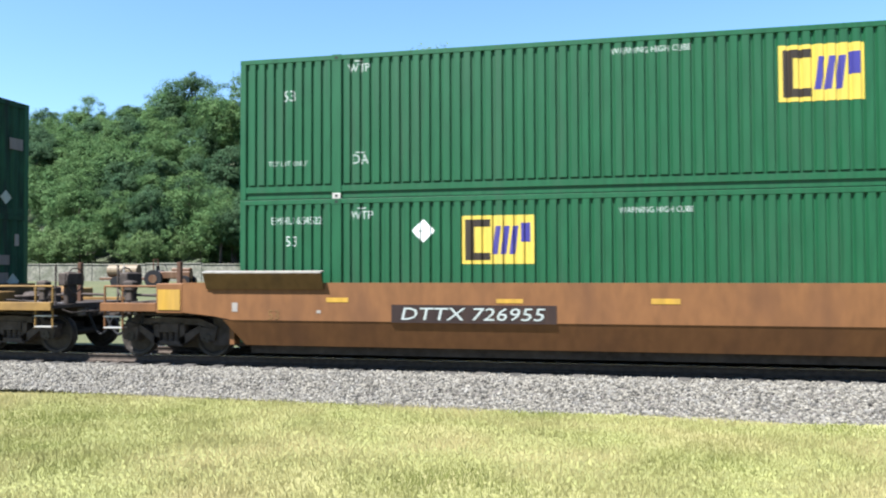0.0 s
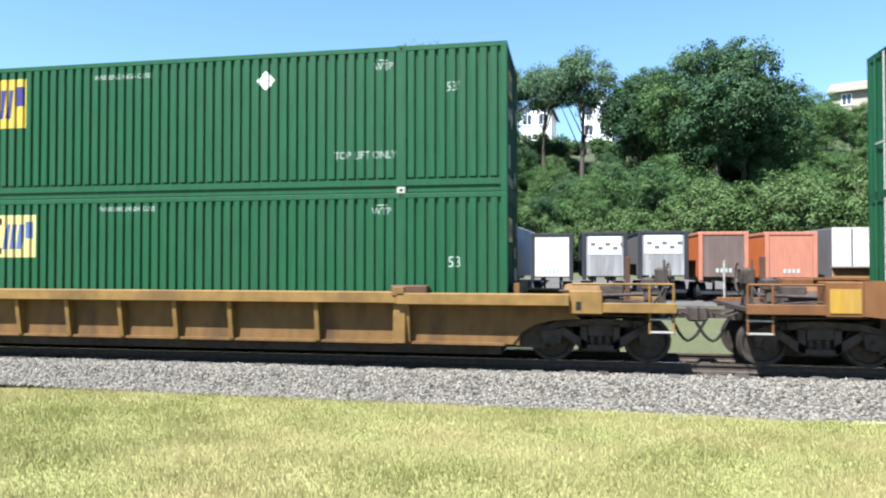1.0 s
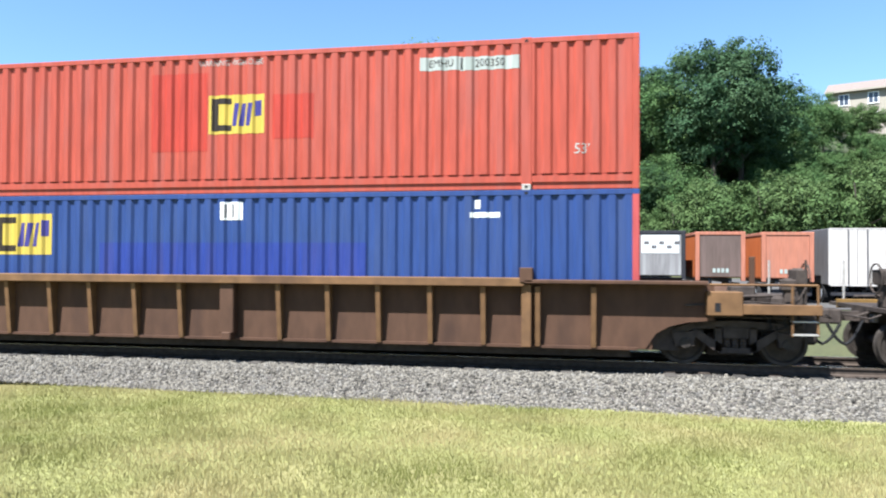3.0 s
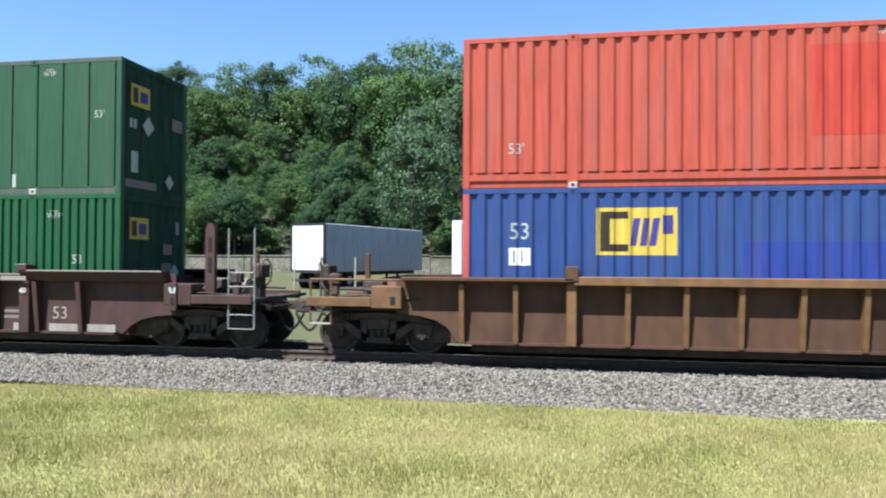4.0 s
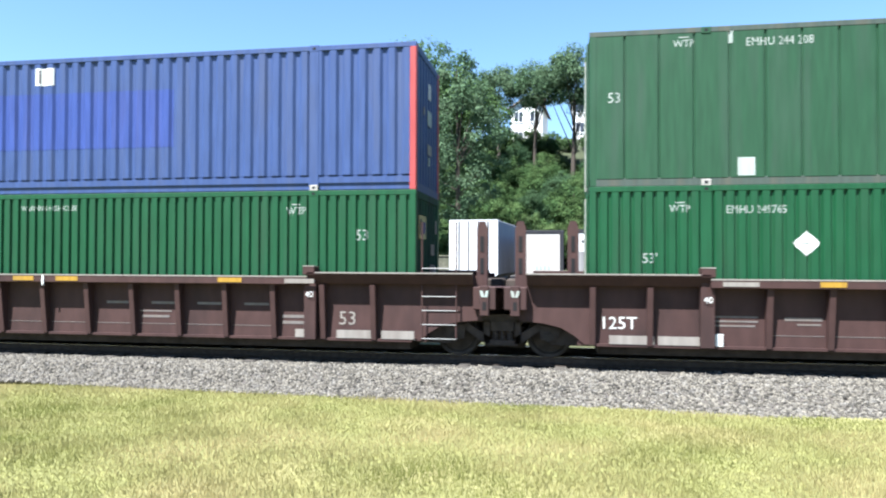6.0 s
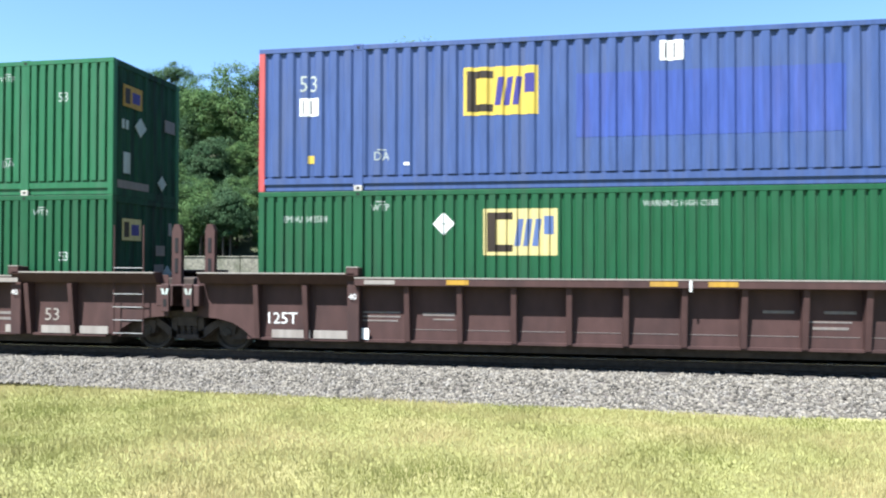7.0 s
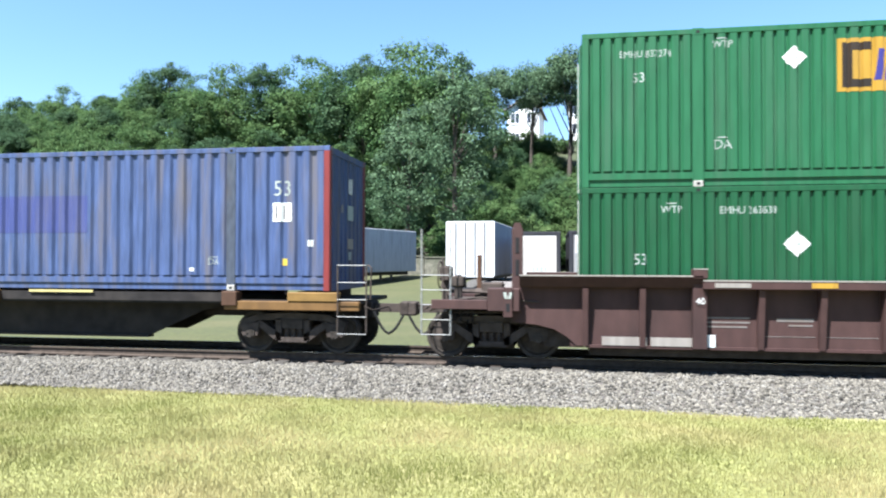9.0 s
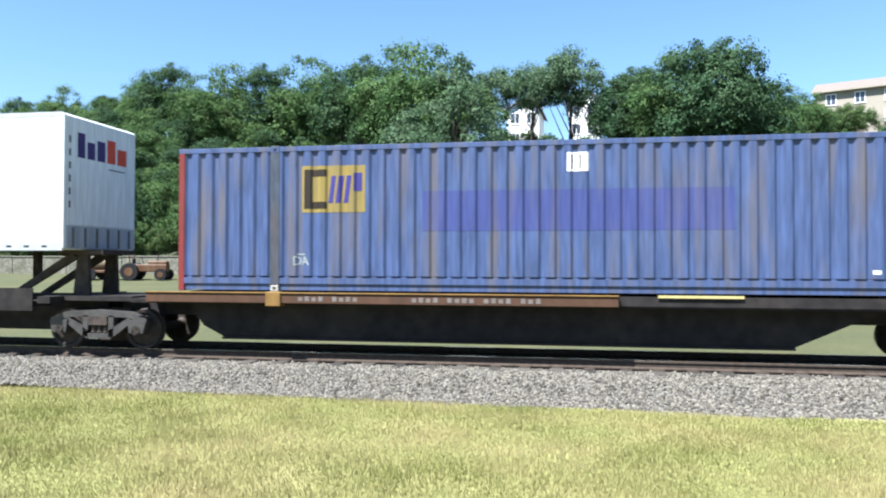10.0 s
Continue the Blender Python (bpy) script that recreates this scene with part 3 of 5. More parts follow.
    container(6, HIGH, FINE, GREEN_PALE, [("t", "EMHU 837274", 1.15, 2.47, .17), ("t", "53", 1.03, 2.03, .21), ("t", "WTP", 2.51, 2.59, .17), ("d", 3.73, 2.3, .21),
              ("l", 4.45, 5.89, 1.65, 2.6), ("t", "DA", 2.51, .76, .2), ("t", W, 8.08, 2.66, .14), ("t", "WTP", 13.62, 2.52, .16), ("t", "DA", 13.65, .68, .18),
              ("t", "53", 14.98, 2.08, .23)], "faded green corrugated container with a rusty logo panel", yellow=YELLOW_OLD)
    container(6, LOW, FINE, GREEN, [("t", "WTP", 1.61, 2.48, .18), ("t", "EMHU 263638", 2.94, 2.46, .18), ("d", 3.76, 1.85, .23), ("l", 7.37, 8.77, 1.05, 2.02),
              ("t", W, 8.13, 2.62, .15), ("t", "53", 1.06, 1.56, .23), ("t", "53", 15.02, 1.59, .22), ("t", "WTP", 14.46, 2.53, .17)],
              "green corrugated container sunk in a maroon well car", yellow=YELLOW_PALE, blue=BLUE_MARK_PALE)
    container(7, 1.282, BROAD, BLUE_OLD, [("l", 2.63, 3.95, 1.57, 2.5), ("w", 7.86, 8.26, 2.3, 2.66), ("t", "53", 15.17, 2.04, .35), ("w", 14.95, 15.36, 1.39, 1.77),
              ("y", 15.16, 15.27, .51, .65), ("t", "DA", 2.63, .6, .21), ("t", "DA", 13.69, .58, .15), ("p", 5.09, 10.85, 1.19, 1.97), ("b", 15.7, 15.8, .89, 1.02),
              ("b", 13.15, 13.27, .39, .46)], "worn rust-streaked blue container with red corner posts", post=RED_OLD, fresh=BLUE_OLD_FRESH, yellow=YELLOW_WORN, lift=WORN_POST)


# ---- running gear ----
MID = CW / 2


def wheel_mesh():
    """A wheelset: two flanged wheels on an axle, along y."""
    bm = bmesh.new()
    seg = 32
    for s in (-1, 1):
        ring = [(0.09, .10), (.14, .05), (.33, .02), (.36, .06), (.419, .065), (.422, -.035), (.447, -.05), (.447, -.07), (.36, -.075), (.33, -.03), (.14, -.05), (.09, -.10)]
        loops = []
        for r, y in ring:
            loops.append([bm.verts.new((r * math.cos(a), s * (.755 + y), r * math.sin(a))) for a in (2 * math.pi * i / seg for i in range(seg))])
        for a, b in zip(loops, loops[1:]):
            for i in range(seg):
                bm.faces.new((a[i], a[(i + 1) % seg], b[(i + 1) % seg], b[i]))
    rod(bm, (0, -1.08, 0), (0, 1.08, 0), .085, 12)
    for s in (-1, 1):                       # bolted end caps
        rod(bm, (0, s * 1.08, 0), (0, s * 1.13, 0), .10, 10)
        for i in range(3):
            a = i * 2.094
            rod(bm, (.06 * math.cos(a), s * 1.13, .06 * math.sin(a)), (.06 * math.cos(a), s * 1.15, .06 * math.sin(a)), .018, 6)
    bmesh.ops.recalc_face_normals(bm, faces=bm.faces)
    me = bpy.data.meshes.new("wheelset")
    bm.to_mesh(me)
    bm.free()
    me.materials.append(WHEEL)
    return me


def frame_mesh():
    """A cast side frame with its two triangular windows and the spring opening."""
    bm = bmesh.new()
    y0, y1 = -.08, .08
    for s in (-1, 1):
        prism([(0, .84), (s * .75, .80), (s * 1.12, .66), (s * 1.12, .54), (s * .70, .68), (0, .70)], y0, y1, bm)
        prism([(s * .24, .26), (s * .40, .30), (s * .80, .60), (s * .70, .68), (s * .24, .40)], y0, y1, bm)
        prism([(s * .24, .26), (s * .36, .28), (s * .36, .72), (s * .24, .72)], y0, y1, bm)
        prism([(s * .74, .36), (s * 1.06, .36), (s * 1.12, .60), (s * .70, .64)], -.11, .07, bm)
    prism([(-.30, .24), (.30, .24), (.30, .34), (-.30, .34)], y0, y1, bm)
    bmesh.ops.recalc_face_normals(bm, faces=bm.faces)
    me = bpy.data.meshes.new("side_frame")
    bm.to_mesh(me)
    bm.free()
    return me


WHEELSET, FRAME_DARK = wheel_mesh(), frame_mesh()
FRAME_DARK.materials.append(GRIME)
FRAME_GREY = FRAME_DARK.copy()
FRAME_GREY.materials.clear()
FRAME_GREY.materials.append(STEEL_GREY)
sb = bmesh.new()
coil = [(.05 + .014 * (i % 2), .34 + .028 * i) for i in range(11)]
rings = [[sb.verts.new((cr * math.cos(a), cr * math.sin(a), cz)) for a in (2 * math.pi * i / 10 for i in range(10))] for cr, cz in coil]
for ra, rb in zip(rings, rings[1:]):
    for i in range(10):
        sb.faces.new((ra[i], ra[(i + 1) % 10], rb[(i + 1) % 10], rb[i]))
SPRING = bpy.data.meshes.new("coil_spring")
sb.to_mesh(SPRING)
sb.free()
SPRING.materials.append(GRIME)


def truck(root, u, grey=False):
    t = part("truck", boxes((u - .22, u + .22, MID - 1.1, MID + 1.1, .52, .70), (u - .30, u + .30, MID - .35, MID + .35, .70, .84)), GRIME, root, "two-axle truck")
    for y in (MID - 1.0, MID + 1.0):
        f = mesh_ob("side_frame", FRAME_GREY if grey else FRAME_DARK, t)
        f.location = (u, y, 0)
        for d in (-.14, 0, .14):
            s = mesh_ob("coil_spring", SPRING, t)
            s.location = (u + d, y, 0)
    for d in (-.45, .45):
        part("brake_beam", rods(((u + d, MID - .8, .38), (u + d, MID + .8, .38)), r=.035), GRIME, t)
    part("brake_rigging", boxes((u - .40, u + .40, MID - .5, MID + .5, .14, .56), (u - .75, u + .75, MID - .28, MID + .28, .30, .62)), GRIME, t)
    for i, d in enumerate((-.89, .89)):
        w = mesh_ob("wheelset", WHEELSET, t)
        wheelsets.append((w, u + d, MID, .447 - .028, (u * 70 + i * 40) % 360))
    return t


def coupler(root, u, s, m=GRIME):
    """Draft sill end, shank, knuckle, uncoupling lever and air hose; s: +1 towards the front."""
    c = part("coupler", boxes((min(u, u + s * .55), max(u, u + s * .55), MID - .08, MID + .08, .80, .98)), m, root, "rusty knuckle coupler")
    e = u + s * .55
    part("knuckle", boxes((min(e, e + s * .22), max(e, e + s * .22), MID - .20, MID + .20, .74, 1.03), bevel=.03), m, c)
    part("uncoupling_lever", tube([(u + s * .1, MID - 1.3, 1.0), (u + s * .25, MID - 1.2, .92), (u + s * .3, MID - .1, .92)], .016), m, c)
    y = MID - .38
    pts = [(u + s * (.05 + .62 * f), y, .84 - .42 * math.sin(math.pi * f) * (1.0 if f < .6 else .95) - .08 * f) for f in (i / 8 for i in range(9))]
    part("air_hose", tube(pts, .03), RUBBER, c, "drooping black rubber air hose")


def ladder(root, u0, u1, z0, z1, n, y, m, stiles_top=None):
    l = part("ladder", rods(((u0, y, z0), (u0, y, stiles_top or z1)), ((u1, y, z0), (u1, y, stiles_top or z1)), r=.017), m, root, "side ladder with light rungs")
    for i in range(n):
        z = z0 + (z1 - z0) * i / (n - 1)
        part("rung", rods(((u0, y - .02, z), (u1, y - .02, z)), r=.009), DULL_STEEL, l)


def well_car(k, top, chord, bot, ribs, body, edge, label, left, right, raised=.08, rib_w=.07, smooth=False, marks=(), rails=True):
    """A well car; left, right: metres from the container's ends to the car's own ends (0.9 or less where a truck is shared)."""
    root = empty("well_car", label, "well car", "well cars of the train")
    moving.append((root, REAR[k - 1], FACE, 0.0))
    aL, aR = -1.15, CL + 1.15
    for s in (1, -1):
        def Y(d):            # d: outwards from the container's side
            return -d if s == 1 else CW + d
        ylo, yhi = sorted((Y(.31), Y(.012)))
        if smooth:
            fold = .83
            bm = prism([(aL, .97), (aL, top), (CL - aL, top), (CL - aL, .97), (CL + .45, .90), (CL + .05, fold), (-.05, fold), (-.45, .90)], *sorted((Y(.23), Y(.16))))
            part("side_plate", bm, body, root, "smooth upper side plate")
            bm = bmesh.new()
            o = [(-.25, fold), (CL + .25, fold), (CL - .15, bot), (.15, bot)]
            ring = [bm.verts.new((x, Y(.225) if z == fold else Y(.02), z)) for x, z in o] + [bm.verts.new((x, Y(.12) if z == fold else Y(-.05), z)) for x, z in o]
            for q in ((0, 1, 2, 3), (7, 6, 5, 4), (0, 4, 5, 1), (1, 5, 6, 2), (2, 6, 7, 3), (3, 7, 4, 0)):
                bm.faces.new([ring[i] for i in q])
            part("lower_side_plate", bm, body, root, "inward-sloping lower side plate")
            part("top_chord", boxes((aL, CL - aL, *sorted((Y(.16), Y(.01))), top - .05, top - .004)), body, root)
            for x0 in (-.95, CL - 1.2):
                fl = part("guide_flap", channel([(Y(.232), top - .13), (Y(.262), top - .13), (Y(.43), top + .20), (Y(.40), top + .22)], x0 + .35, x0 + 2.85), OCHRE_DIRTY, root, "guide flap leaning outwards over the side")
                # beige strip paints the sunlit rim of the flap
                part("flap_edge", channel([(Y(.22), top + .212), (Y(.44), top + .192), (Y(.44), top + .222), (Y(.22), top + .242)], x0 + .35, x0 + 2.85), BEIGE_MARK, fl, "pale top edge with sunlight painted in")
        else:
            pt = top + raised - .05
            low = .0 if body is MAROON else .11          # height of the arch over the truck
            arch = [(-1.30, .74 + low), (-.85, .70 + low), (-.52, .62 + low), (-.28, .48 + low), (-.10, bot + .02)]
            o = [(2.1, pt), (-1.30, pt), *arch, *((CL - x, z) for x, z in arch[::-1]), (CL + 1.30, pt), (CL - 2.1, pt), (CL - 2.1, top - .05), (2.1, top - .05)]
            part("side_panel", prism(o, *sorted((Y(.030), Y(.012)))), body, root)
            part("top_chord", boxes((2.1, CL - 2.1, ylo, yhi, top - chord, top), bevel=.012), edge, root)
            part("bottom_sill", boxes((.05, CL - .05, *sorted((Y(.10), Y(-.10))), bot, bot + .05)), body, root)
            rt = top + raised
            for x0, x1 in ((aL, 2.1), (CL - 2.1, CL - aL)):
                if body is MAROON:
                    part("end_chord", channel([(Y(.012), rt), (Y(.33), rt), (Y(.33), rt - .03), (Y(.19), rt - .22), (Y(.012), rt - .22)], x0, x1), body, root, "end chord with an inward-sloping face")
                    continue
                part("end_chord", boxes((x0, x1, *sorted((Y(.33), Y(.012))), rt - (chord if raised == -.02 else .07), rt), bevel=.012), edge if raised == -.02 else body, root)
            for x in (2.06, CL - 2.06):
                hw = .09 if body is BROWN else .12
                part("bracket_post", boxes((x - hw, x + hw, *sorted((Y(.24), Y(.012))), bot + .02, rt - .09), bevel=.01), edge, root)
                part("corner_bracket", boxes((x - .12, x + .12, *sorted((Y(.33), Y(.02))), rt - .05, top + (.10 if raised == -.02 else .19)), bevel=.01), body, root)
            if body is MAROON:
                for x in (2.06, CL - 2.06):
                    # beige cap: sunlight on the bracket's top, as colour
                    part("bracket_cap", boxes((x - .12, x + .12, *sorted((Y(.335), Y(.20))), top + .192, top + .21)), BEIGE_MARK, root, "pale bracket top with sunlight painted in")
            if raised == -.02:
                for x0, x1 in ((1.50, 2.22), (CL - 2.22, CL - 1.50)):
                    part("corner_guide", boxes((x0, x1, *sorted((Y(.30), Y(.015))), top - .04, top + .125), bevel=.02), BROWN, root, "dark brown container guide")
            if body is MAROON:
                # thin beige strips stand in for sun on the chords' top faces
                part("chord_edge", boxes((2.1, CL - 2.1, *sorted((Y(.318), Y(.28))), top - .018, top + .008)), BEIGE_MARK, root, "pale top edge with sunlight painted in")
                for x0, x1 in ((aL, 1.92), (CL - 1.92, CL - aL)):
                    part("chord_edge", boxes((x0, x1, *sorted((Y(.338), Y(.30))), rt - .018, rt + .008)), BEIGE_MARK, root, "pale top edge with sunlight painted in")
            rib = None
            for x in ribs:
                if rib is None:
                    bm = bmesh.new()
                    w = rib_w / 2
                    lo, hi = bot + .03, top - chord
                    v = [bm.verts.new(c) for c in ((-w, .02, lo), (w, .02, lo), (w, .02, hi), (-w, .02, hi), (-w, .13, lo), (w, .13, lo), (w, .25, hi), (-w, .25, hi))]
                    for q in ((4, 5, 6, 7), (0, 1, 5, 4), (1, 2, 6, 5), (3, 0, 4, 7), (2, 3, 7, 6)):
                        bm.faces.new([v[i] for i in q])
                    for vv in bm.verts:
                        vv.co.y = Y(vv.co.y)
                    r = part("rib", bm, edge if edge is not body else body, root)
                    rib = r.data
                else:
                    r = mesh_ob("rib", rib, root)
                r.location.x = x
    part("well_floor", boxes((.15, CL - .15, .22, CW - .22, .12, bot - .005)), GRIME, root)
    for u, s, reach in ((0.0, -1, left), (CL, 1, right)):
        shared = reach < 2.5
        e = u + s * reach
        a, b = sorted((u + s * .25, e - s * (.0 if shared else .58)))
        wa, wb = sorted((u + s * 1.31, e - s * (.0 if shared else .58)))
        deck = part("end_platform", boxes((a, b, MID - 1.2, MID + 1.2, 1.02, 1.088), (wa, wb, MID - 1.5, MID + 1.5, 1.024, 1.092), (a, b, MID - .32, MID + .32, .78, 1.02)), GRIME, root, "grimy steel end platform over the truck")
        part("bulkhead", boxes((min(u + s * .12, u + s * .22), max(u + s * .12, u + s * .22), 0, CW, bot, 1.5)), body, root)
        q0, q1 = sorted((u - s * .05, u + s * .72))
        part("body_bolster", boxes((q0, q1, .25, CW - .25, .26, 1.02)), GRIME, root)
        if shared:
            q0, q1 = sorted((u + s * .72, u + s * (reach - .02)))
            part("articulated_connector", boxes((q0, q1, MID - .45, MID + .45, .72, 1.5), (q0, q1, MID - .9, MID - .6, 1.09, 1.35), bevel=.03), GRIME, root)
        # corner boxes and steps
        for y0, y1 in ((-.23, .25), (CW - .25, CW + .23)):
            q0, q1 = sorted((u + s * 1.15, u + s * 1.75))
            part("corner_box", boxes((q0, q1, y0, y1, .95, 1.38 if not smooth else 1.56), bevel=.015), edge if not smooth else body, deck)
            if y0 < 0 and not smooth:
                jx = u + s * 1.32
                part("jacking_slot", boxes((jx - .05, jx + .05, y0 - .003, y0 + .05, 1.02, 1.18)), RUBBER, deck)
            if not shared:
                q0, q1 = sorted((u + s * 1.75, u + s * (reach - .58)))
                part("step_beam", boxes((q0, q1, y0, y0 + .08, .98, 1.16), bevel=.01), edge, deck)
        if not shared:
            z1 = 1.5
            q = u + s * (reach - .62)
            if rails:
                part("hand_rail", rods(((u + s * 1.2, -.12, z1), (q, -.12, z1)), ((q, -.12, z1), (q, -.12, .6)), ((q - s * .42, -.12, z1), (q - s * .42, -.12, .6)), r=.022), edge, deck, "bent tube hand rail")
            for z in ((.62, .85) if rails else ()):
                part("step", boxes((min(q, q - s * .42), max(q, q - s * .42), -.16, .02, z, z + .025)), CASTING, deck)
            part("brake_rod", rods(((u + s * .9, MID - .5, 1.22), (q, MID - .7, 1.3)), ((u + s * .9, MID + .3, 1.3), (q, MID + .3, 1.25)), r=.03), GRIME, deck)
            part("air_tank", rods(((u + s * 1.0, MID + .6, 1.25), (u + s * 2.0, MID + .6, 1.25)), r=.20, seg=16), TANK_GREY if body is MAROON else body, deck)
            part("brake_cylinder", rods(((u + s * 1.5, MID - .45, 1.22), (u + s * 2.1, MID - .45, 1.22)), r=.12, seg=12), GRIME, deck)
            g = u + s * (reach - .75)
            stand = part("brake_stand", boxes((g - .06, g + .06, .42, .72, 1.09, 1.80), (g - .10, g + .10, .30, .84, 1.50, 1.78), bevel=.02), GRIME, deck, "dark handbrake stand")
            ring = [(g - .13 * s * -1, .57 + .27 * math.cos(a), 1.62 + .27 * math.sin(a)) for a in (i * math.pi / 8 for i in range(17))]
            part("brake_wheel", tube(ring, .016), GRIME, stand)
            for y in (.12, CW - .12):
                part("grab_post", rods(((g, y, 1.0), (g, y, 1.95)), r=.022), GRIME if y < 1 else CASTING, deck)
            part("end_post", boxes((g - s * .55 - .05, g - s * .55 + .05, 1.55, 1.65, 1.09, 2.02), bevel=.01), BROWN, deck)
            part("valve_box", boxes((g - s * .9 - .22, g - s * .9 + .22, .75, 1.15, 1.09, 1.46), bevel=.03), GRIME, deck)
            part("brake_pipe", tube([(u + s * .9, .35, 1.14), (g - s * .5, .35, 1.14), (g, .8, 1.05), (g + s * .4, MID - .38, .88)], .03), GRIME, deck)
            for i in range(3):
                hx = g - s * (.18 + .22 * i)
                part("brake_hose", tube([(hx, -.02 + .1 * i, 1.0), (hx + .05 * s, -.06 + .1 * i, .80 - .05 * i), (hx - .06 * s, .1 + .1 * i, .74 - .06 * i), (hx - .12 * s, .2 + .1 * i, .98)], .02), RUBBER, deck)
            part("conduit", tube([(u + s * .8, -.05, 1.12), (u + s * 1.9, -.04, 1.20), (g - s * .2, .02, 1.14), (g, .1, 1.45)], .018), GRIME, deck)
            part("retainer_valve", boxes((g - s * .3 - .07, g - s * .3 + .07, .05, .2, 1.09, 1.62), (g - s * .3 - .12, g - s * .3 + .12, .02, .22, 1.40, 1.60), bevel=.02), GRIME, deck)
            part("angle_cock", boxes((g + s * .05 - .05, g + s * .05 + .05, MID - .5, MID - .3, .80, .96), bevel=.02), TANK_GREY, deck)
            part("tread_plate", boxes((min(g, g - s * .7), max(g, g - s * .7), .0, .55, 1.092, 1.115)), TANK_GREY, deck, "pale worn tread plate")
            part("release_rod", tube([(u + s * 1.0, .05, .92), (g, .05, .90)], .015), GRIME, deck)
            coupler(root, e - s * .58, s)
            truck(root, u + s * 1.72)
    for it in marks:
        kind, u, z, h, mm = it[0], it[1], it[2], it[3], it[4]
        d = it[5] if len(it) > 5 else .036
        if kind == "bar":
            bm = boxes((u, u + it[6], -d, -d + .006, z, z + h))
            part("painted_patch", bm, mm, root, "bright painted patch")
        else:
            bm = lettering(kind, h * 1.35, 1.38 if len(kind) > 6 else 1.0)
            for v in bm.verts:
                v.co.x += .22 * v.co.z if len(kind) > 6 else 0      # slanted numerals
                v.co += Vector((u, -d, z))
            part("lettering", bm, mm, root, "white painted lettering")
    return root


def flat_bar(x0, x1, z0, z1, s):
    """A slanted stencil stroke on a jacking pad."""
    return prism([(min(x0, x1) - .01 * s, z0), (max(x0, x1) - .01 * s, z0), (max(x0, x1) + .02 * s, z1), (min(x0, x1) + .02 * s, z1)], -.276, -.268)


def make_cars():
    w, f = BEIGE_MARK, FAINT_MARK
    tan = [("bar", 3.27, .815, .345, NUMBER_PANEL, .236, 3.15), ("DTTX 726955", 4.84, .975, .25, LETTER, .243), ("53", .85, .93, .2, OCHRE_DIRTY, .236),
           ("bar", 1.95, 1.20, .09, YELLOW_OLD, .236, .45), ("bar", 5.3, 1.20, .08, YELLOW_OLD, .236, .5), ("bar", 8.1, 1.20, .10, YELLOW_OLD, .236, .5), ("bar", 12.2, 1.20, .10, YELLOW_OLD, .236, .5),
           ("bar", -.05, 1.0, .18, BEIGE_MARK, .236, .12), ("bar", -1.70, 1.02, .42, YELLOW_OLD, .245, .5), ("bar", 1.75, .98, .06, BEIGE_MARK, .236, .08)]
    well_car(1, 1.58, .15, .31, (), TAN, TAN, "tan smooth-sided well car with a dark number panel", 3.63, 3.63, smooth=True, marks=tan)
    well_car(2, 1.335, .215, .33, (2.08, 3.89, 5.71, 6.9, 8.13, 9.37, 10.58, 12.41, 14.24), OCHRE_DIRTY, OCHRE, "ochre well car with widely spaced side ribs", 3.63, 3.63,
             raised=-.02, rib_w=.09)
    ribs = [.05 + 1.02 * i for i in range(16)]
    ribs_brown = [x - (.04 if i < 5 else .12 if i < 8 else .10 if i == 8 else .03) for i, x in enumerate(ribs)]
    well_car(3, 1.595, .16, .29, ribs_brown, BROWN, RUSTY_OCHRE, "brown well car with closely spaced ribs and ochre chord", 3.63, 3.63, raised=-.03, rib_w=.09)
    front = bpy.data.objects["well_car.002"]
    part("wide_rib", boxes((7.97, 8.27, -.25, -.035, .44, 1.43), (8.02, 8.22, -.27, -.035, .30, .46), bevel=.015), BROWN, front, "wide middle rib with a drain foot")
    part("brake_equipment_box", boxes((CL + 2.42, CL + 3.0, .5, 1.9, .42, 1.28), (CL + 2.95, CL + 3.3, .8, 1.6, .36, 1.05), bevel=.05), GRIME, front, "black grimy brake equipment box")
    for k, left, right, label in ((4, 1.64, 3.63, "leading maroon unit of an articulated well car"), (5, 1.64, 1.64, "middle maroon unit of an articulated well car"),
                                  (6, 3.4, 1.64, "trailing maroon unit of an articulated well car")):
        m = [("53", 14.80, .72, .28, BEIGE_MARK, .036), ("40", 2.06, 1.18, .12, WHITE, .278), ("40", CL - 2.06, 1.20, .12, WHITE, .278),
             ("bar", .35, .35, .16, w, .112, .80), ("bar", 1.22, .35, .16, w, .112, .75), ("bar", 2.2, .35, .22, WHITE, .112, .14),
             ("bar", 13.75, .35, .16, w, .112, .45), ("bar", 14.6, .35, .16, w, .112, .78), ("bar", 15.5, .35, .16, w, .112, .65),
             ("bar", 2.2, .86, .03, f, .036, .75), ("bar", 2.2, .78, .03, f, .036, .75), ("bar", 2.2, .70, .03, f, .036, .7), ("bar", 3.4, .82, .06, f, .036, .62), ("bar", 3.6, .74, .03, f, .036, .4),
             ("bar", 10.35, .80, .03, f, .036, .7), ("bar", 10.4, .68, .05, f, .036, .6), ("bar", 13.45, .72, .06, f, .036, .45), ("bar", 13.45, .60, .06, f, .036, .45),
             ("bar", 3.9, 1.43, .09, YELLOW_OLD, .318, .42), ("bar", 7.6, 1.43, .09, YELLOW_OLD, .318, .48), ("bar", 8.6, 1.43, .09, YELLOW_OLD, .318, .5),
             ("bar", 12.2, 1.43, .09, YELLOW_OLD, .318, .5), ("bar", 2.3, 1.43, .08, w, .318, .6), ("bar", 8.28, 1.34, .20, WHITE, .324, .04), ("bar", 13.6, 1.42, .09, w, .318, .6)]
